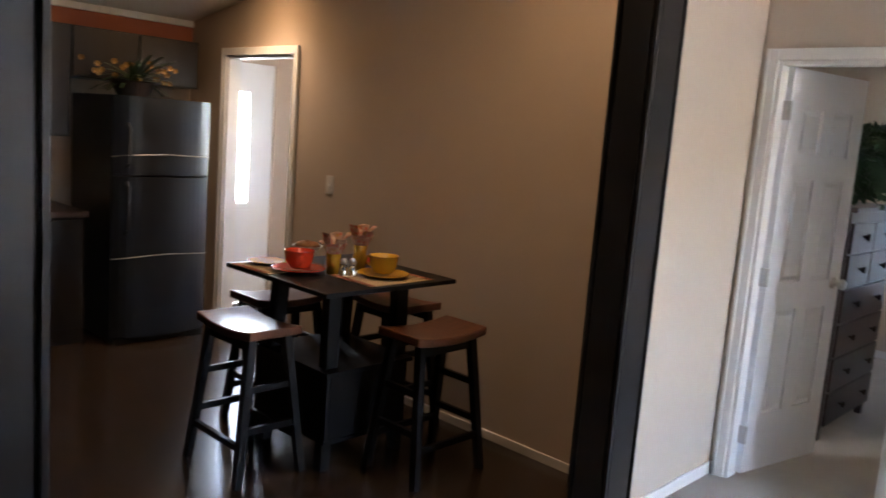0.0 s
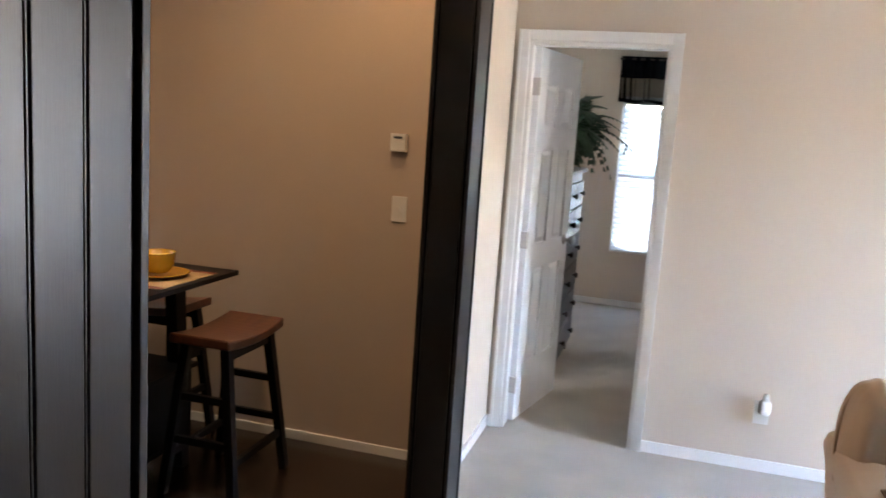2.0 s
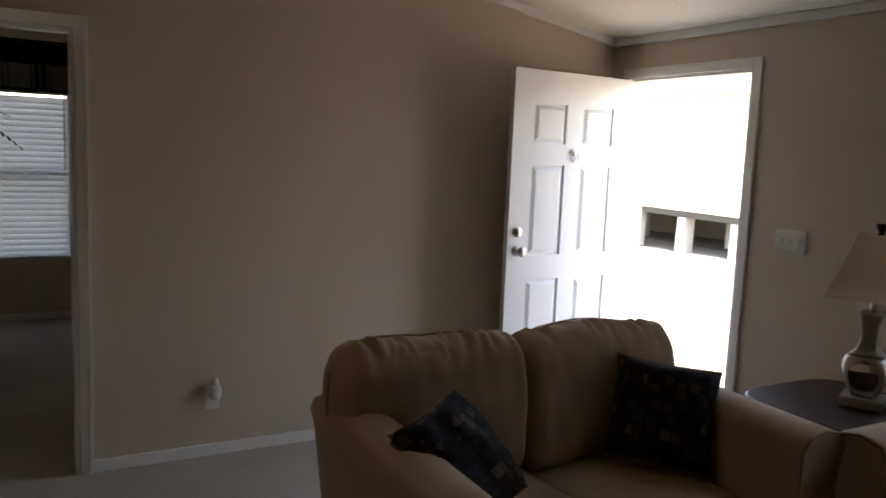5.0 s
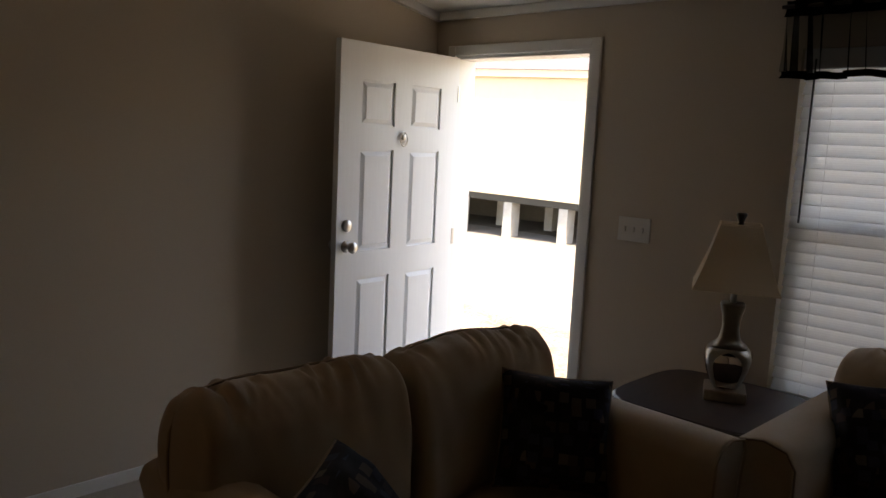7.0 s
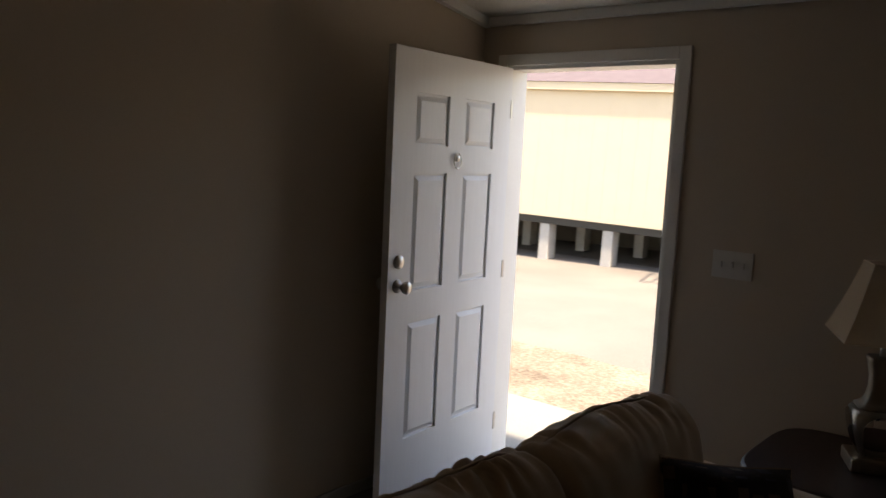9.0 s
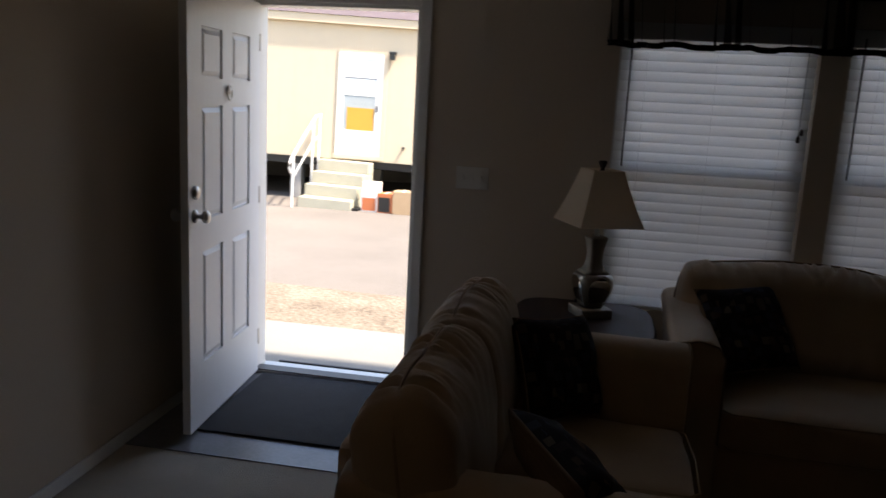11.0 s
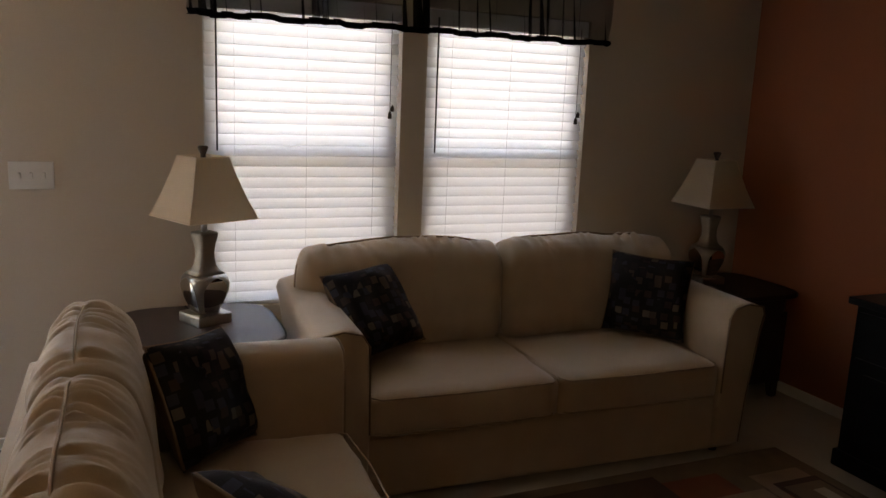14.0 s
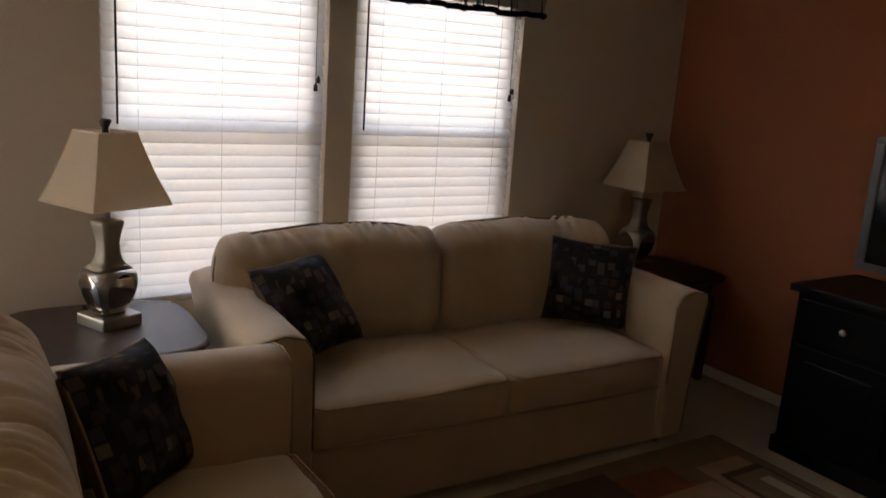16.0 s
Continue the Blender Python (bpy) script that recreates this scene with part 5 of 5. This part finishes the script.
# ---- bedroom ----
r = root("chest_of_drawers", (1.135, 6.78, 0), 0, "tall dark cherry chest of drawers with round knobs in the bedroom", "chest of drawers")
part("carcass", boxes((-0.24, 0.215, -0.42, 0.42, 0.07, 1.33), bevel=0.004), CHESTWOOD, r)
part("top", boxes((-0.25, 0.25, -0.44, 0.44, 1.331, 1.36), bevel=0.008), CHESTWOOD, r)
for y in (-0.41, 0.37):
    for x in (-0.2, 0.17):
        part("foot", boxes((x, x + 0.04, y, y + 0.04, 0, 0.069)), CHESTWOOD, r)
z = 0.09
for k, h in enumerate((0.205, 0.205, 0.2, 0.2, 0.2, 0.18)):
    cols = 2 if k >= 4 else 1
    for c in range(cols):
        y0, y1 = (-0.40, 0.40) if cols == 1 else ((-0.40, -0.005) if c == 0 else (0.005, 0.40))
        d = part("drawer", boxes((0.216, 0.234, y0, y1, z, z + h - 0.012), bevel=0.004), CHESTWOOD, r)
        for y in ((y0 + 0.2, y1 - 0.2) if cols == 1 else ((y0 + y1) / 2,)):
            part("knob", lathe(bmesh.new(), [(0.008, 0), (0.008, 0.014), (0.020, 0.022), (0.018, 0.034), (0, 0.037)], 14), BRONZE, d, "round dark knob", True).matrix_basis = pose(0.234, y, z + h / 2, 0, 90)
    z += h
rnd = random.Random(4)
r = root("fern", (1.20, 6.66, 1.361), 0, "green artificial fern spilling from a pot on the bedroom chest", "plant")
part("pot", lathe(bmesh.new(), [(0.07, 0), (0.09, 0.1), (0.095, 0.115), (0.08, 0.11), (0, 0.09)], 24), CERAMIC, r, "", True)
part("foliage", leafy_ball(bmesh.new(), (0.04, 0, 0.25), 0.23, 2400, 0.07, rnd), LEAF, r, kind="stuff")
ends = [(0.46, 0.12, 0.10), (0.34, -0.10, -0.08), (0.40, 0.02, 0.30), (0.10, -0.42, 0.05), (-0.02, -0.36, 0.36), (0.24, 0.30, 0.42)]
for k in range(34):
    a = rnd.uniform(0, 2 * math.pi)
    reach = rnd.uniform(0.20, 0.40)
    ends.append((reach * math.cos(a), reach * math.sin(a), rnd.uniform(0.02, 0.52) if reach < 0.32 else rnd.uniform(-0.06, 0.30)))
for ex, ey, ez in ends:
    bm = bmesh.new()
    prev = Vector((0, 0, 0.16))
    ex, ey, arch = ex * 1.15 + 0.03, ey * 1.1, rnd.uniform(0.12, 0.22)
    for q in range(1, 19):
        u = q / 18
        p = Vector((ex * u, ey * u, 0.16 + (ez - 0.16) * u * u + arch * math.sin(u * math.pi)))
        d = (p - prev).normalized()
        side = d.cross(Vector((0, 0, 1))).normalized()
        wl = 0.062 * math.sin(math.pi * min(1, 0.12 + u * 0.86)) ** 0.7 + 0.008
        for sg in (-1, 1):
            tip = prev + side * sg * wl + d * 0.022 + Vector((0, 0, -0.25 * wl))
            bm.faces.new([bm.verts.new(c) for c in (prev - d * 0.010, prev + side * sg * wl * 0.5 - d * 0.012 + Vector((0, 0, 0.003)), tip, prev + side * sg * wl * 0.5 + d * 0.022, prev + d * 0.014)])
        prev = p
    part("frond", bm, LEAF, r, "arching fern frond")

# ---- outdoors ----
GZ = -0.62
plain("ground", ASPHALT, -60, 120, -90, 110, GZ - 0.2, GZ)
bm = bmesh.new()
rows = []
for k in range(301):
    y = -30 + 0.25 * k
    far = 9.35 + 0.06 * (y - 6.1) * (0.15 < (y + 30) / 75 < 0.85) + 0.22 * noise.noise(Vector((y * 0.9, 1, 0))) + 0.10 * noise.noise(Vector((y * 4, 7, 0)))
    rows.append([bm.verts.new((6.0 + (max(8.4, far) - 6.0) * j / 6, y, GZ + (0.006 + 0.03 * max(0, noise.noise(Vector((j * 0.8, y * 1.6, 3)))) if 0 < j < 6 else 0.003))) for j in range(7)])
for p, q in zip(rows, rows[1:]):
    for j in range(6):
        bm.faces.new((p[j], p[j + 1], q[j + 1], q[j]))
tagged(part("grass_verge", bm, DRYGRASS), kind="structure")
plain("porch_slab", CONCRETE, EAST + 0.16, 6.20, 2.9, 7.4, GZ, -0.06, bevel=0.01)
plain("threshold_strip", BLACK, EAST + 0.355, EAST + 0.375, 4.3, 5.22, -0.0595, -0.045, bevel=0.003)
plain("house_skirting", SIDING, EAST + 0.02, EAST + 0.14, -3, 9, GZ, -0.06)


HOUSE = pose(16.6, 8.5, 0, 0, 0, 8) @ pose(0, 0, -0.03, 1.4, 0, 0) @ pose(0, -8.5, 0)


def manufactured_house(y0, y1):
    r = root("manufactured_house", (0, 0, 0), 0, "cream manufactured house on concrete block piers across the yard", "house")
    r.matrix_basis = HOUSE
    wb, wt = 0.27, 2.98
    part("wall", boxes((0, 4.2, y0, y1, wb, wt)), SIDING, r)
    n = int((y1 - y0) / 0.31)
    part("siding_groove_cover", boxes(*[(-0.003, 0, y0 + k * 0.31 + 0.005, y0 + (k + 1) * 0.31, wb + 0.01, wt - 0.16) for k in range(n)]), SIDING, r)
    part("fascia", boxes((-0.12, -0.08, y0 - 0.2, y1 + 0.2, 2.97, 3.13)), SIDING, r)
    part("soffit", boxes((-0.08, 0.0, y0 - 0.2, y1 + 0.2, 3.0, 3.03)), SIDING, r)
    bm = bmesh.new()
    v = [bm.verts.new(p) for p in ((-0.15, y0 - 0.25, 3.135), (-0.15, y1 + 0.25, 3.135), (2.1, y1 + 0.25, 3.85), (2.1, y0 - 0.25, 3.85), (4.4, y1 + 0.25, 3.14), (4.4, y0 - 0.25, 3.14))]
    for f in ((0, 1, 2, 3), (3, 2, 4, 5), (0, 3, 5), (1, 4, 2)):
        bm.faces.new([v[k] for k in f])
    part("roof", bm, ROOFM, r)
    part("floor_joist", boxes((0.1, 0.3, y0, y1, wb - 0.16, wb - 0.001)), BLACK, r)
    # added panel, keeps bright ground behind from showing between the piers
    part("rear_view_block", boxes((4.1, 4.15, y0, y1, GZ - 0.35, wb)), SHADOWY, r, "added dark panel closing the far side under the floor")
    part("floor_joist", boxes((3.8, 4.0, y0, y1, wb - 0.16, wb - 0.001)), BLACK, r)
    for k in range(int((y1 - y0) / 1.45)):
        yy = y0 + 0.6 + k * 1.45
        for xx in (0.12, 2.2):
            part("pier", boxes((xx, xx + 0.4, yy, yy + 0.22, GZ - 0.35, wb - 0.161), bevel=0.008), BLOCK, r)
    # door with storm glass
    d = root("door", (0, 0, 0))
    d.parent = r
    ya, yb = 7.62, 8.54
    part("frame", boxes((-0.04, 0, ya, ya + 0.07, wb + 0.11, 2.43), (-0.04, 0, yb - 0.07, yb, wb + 0.11, 2.43), (-0.04, 0, ya + 0.07, yb - 0.07, 2.37, 2.43), bevel=0.004), WHITE, d)
    part("brick_mould", boxes((-0.05, 0, ya - 0.09, ya, wb + 0.11, 2.47), (-0.02, 0, yb, yb + 0.03, wb + 0.11, 2.47), (-0.03, 0, ya, yb, 2.431, 2.47), (-0.06, 0, ya - 0.09, yb + 0.03, wb + 0.03, wb + 0.109), bevel=0.004), SIDING, d, "cream trim round the door")
    part("leaf", boxes((-0.03, 0, ya + 0.07, yb - 0.07, wb + 0.11, 0.89), (-0.03, 0, ya + 0.07, ya + 0.13, 0.89, 2.37), (-0.03, 0, yb - 0.13, yb - 0.07, 0.89, 2.37), (-0.03, 0, ya + 0.13, yb - 0.13, 2.32, 2.37), (-0.03, 0, ya + 0.13, yb - 0.13, 1.59, 1.635)), WHITE, d)
    part("upper_pane", boxes((-0.02, -0.015, ya + 0.13, yb - 0.13, 1.635, 2.32)), mat("curtained_glass", (0.62, 0.68, 0.70), 0.2, 0.05, 3, 40, 0.0), d, "pale curtained upper glass")
    part("curtain_rail", boxes((-0.024, -0.021, ya + 0.13, yb - 0.13, 1.93, 1.945)), SILVER, d)
    part("lower_pane", boxes((-0.02, -0.015, ya + 0.13, yb - 0.13, 0.89, 1.59)), mat("storm_glass", (0.36, 0.41, 0.42), 0.15, 0.1, 3, 40, 0.0), d, "grey lower glass")
    part("paper_notice", boxes((-0.028, -0.0205, ya + 0.155, yb - 0.21, 0.885, 1.345)), YELLOW, d, "orange-yellow paper sheet")
    part("pull_handle", boxes((-0.07, -0.031, ya + 0.085, ya + 0.105, 1.28, 1.41)), BLACK, d)
    part("wall_light", boxes((-0.16, 0, 7.38, 7.52, 2.45, 2.50), (-0.14, -0.03, 7.40, 7.50, 2.34, 2.45), bevel=0.006), BLACK, r, "small black porch light")
    part("hose_tap", tube(bmesh.new(), [(0, 7.13, 0.60), (-0.07, 7.13, 0.60), (-0.08, 7.13, 0.54)], 0.03), SILVER, r, "grey tap on the wall")
    teal = mat("dim_house_glass", (0.15, 0.21, 0.21), 0.1, 0.1, 3, 40, 0.0)
    for wy in (5.62, 1.3):
        w = root("window", (0, 0, 0))
        w.parent = r
        part("frame", boxes((-0.03, 0, wy, wy + 0.06, 0.96, 2.44), (-0.03, 0, wy + 0.82, wy + 0.88, 0.96, 2.44), (-0.03, 0, wy + 0.06, wy + 0.82, 0.96, 1.02), (-0.03, 0, wy + 0.06, wy + 0.82, 2.38, 2.44), (-0.03, 0, wy + 0.06, wy + 0.82, 1.68, 1.74), bevel=0.004), WHITE, w)
        part("pane", boxes((-0.015, -0.01, wy + 0.06, wy + 0.82, 1.02, 2.38)), teal, w)
    return r


manufactured_house(-16.0, 30.0)
# dark sheet on the ground, painted in for the shade below the house
plain("shade_under_house", SHADOWY, 17.3, 22, -18, 31, GZ, GZ + 0.005)

r = root("entry_steps", (0, 0, 0), 0, "pale concrete entry steps, four risers, below the house door", "steps")
r.matrix_basis = HOUSE @ pose(-0.03, 8.24, 0, 0, 0, -10) @ pose(0, -8.24, 0)
for k in range(4):
    part("step", boxes((-0.33 * (4 - k), 0, 7.70, 8.78, GZ + 0.22 * k, GZ + 0.22 * (k + 1) - 0.0), bevel=0.01) if k == 0 else boxes((-0.33 * (4 - k), 0, 7.70, 8.78, GZ + 0.22 * k + 0.001, GZ + 0.22 * (k + 1)), bevel=0.01), STEPM, r)
r = root("step_railing", (0, 0, 0), 0, "white pipe railing beside the entry steps", "railing")
r.matrix_basis = HOUSE @ pose(-0.03, 8.83, 0, 0, 0, -12)
part("rail", tube(bmesh.new(), [(-0.05, 0, 1.15), (-0.30, 0, 1.12), (-0.8, 0, 0.78), (-1.36, 0, 0.36), (-1.45, 0, 0.27), (-1.47, 0, 0.16), (-1.41, 0, 0.07), (-1.32, 0, 0.08)], 0.024), WHITE, r, "", True)
part("lower_rail", tube(bmesh.new(), [(-0.1, 0, 0.72), (-0.35, 0, 0.66), (-1.25, 0, 0.0)], 0.018), WHITE, r, "", True)
for x, z in ((-0.1, 1.13), (-1.30, 0.38), (-0.42, 1.02)):
    part("post", tube(bmesh.new(), [(x, 0, GZ), (x, 0, z)], 0.022), WHITE, r)


def carton(x, y, w, d, h, m, label, z=GZ, stripe=None):
    o = root("carton", (x, y, z), random.uniform(-8, 8), label, "carton")
    part("body", boxes((-d / 2, d / 2, -w / 2, w / 2, 0, h), bevel=0.006), m, o)
    part("tape", boxes((-d / 2, d / 2, -0.02, 0.02, h, h + 0.002)), PLASTIC, o)
    if stripe:
        part("print", boxes((-d / 2 - 0.002, -d / 2, -w / 2 + 0.05, w / 2 - 0.02, 0.02, h * 0.8)), stripe, o)


carton(15.55, 7.42, 0.34, 0.32, 0.33, PLASTIC, "white carton with orange print beside the steps", GZ, ORANGE)
carton(15.55, 7.42, 0.33, 0.28, 0.22, PLASTIC, "white carton on top of another", GZ + 0.335)
carton(15.50, 7.10, 0.30, 0.32, 0.37, ORANGE, "orange-printed carton with a dark label", GZ, BLACK)
carton(15.47, 6.77, 0.38, 0.36, 0.43, CARDBOARD, "plain brown carton beside the piers")
tagged(part("boot_tray", boxes((15.3, 15.62, 7.62, 7.92, GZ + 0.001, GZ + 0.05), bevel=0.01), BLACK), "flat black tray on the road beside the entry steps", "tray")
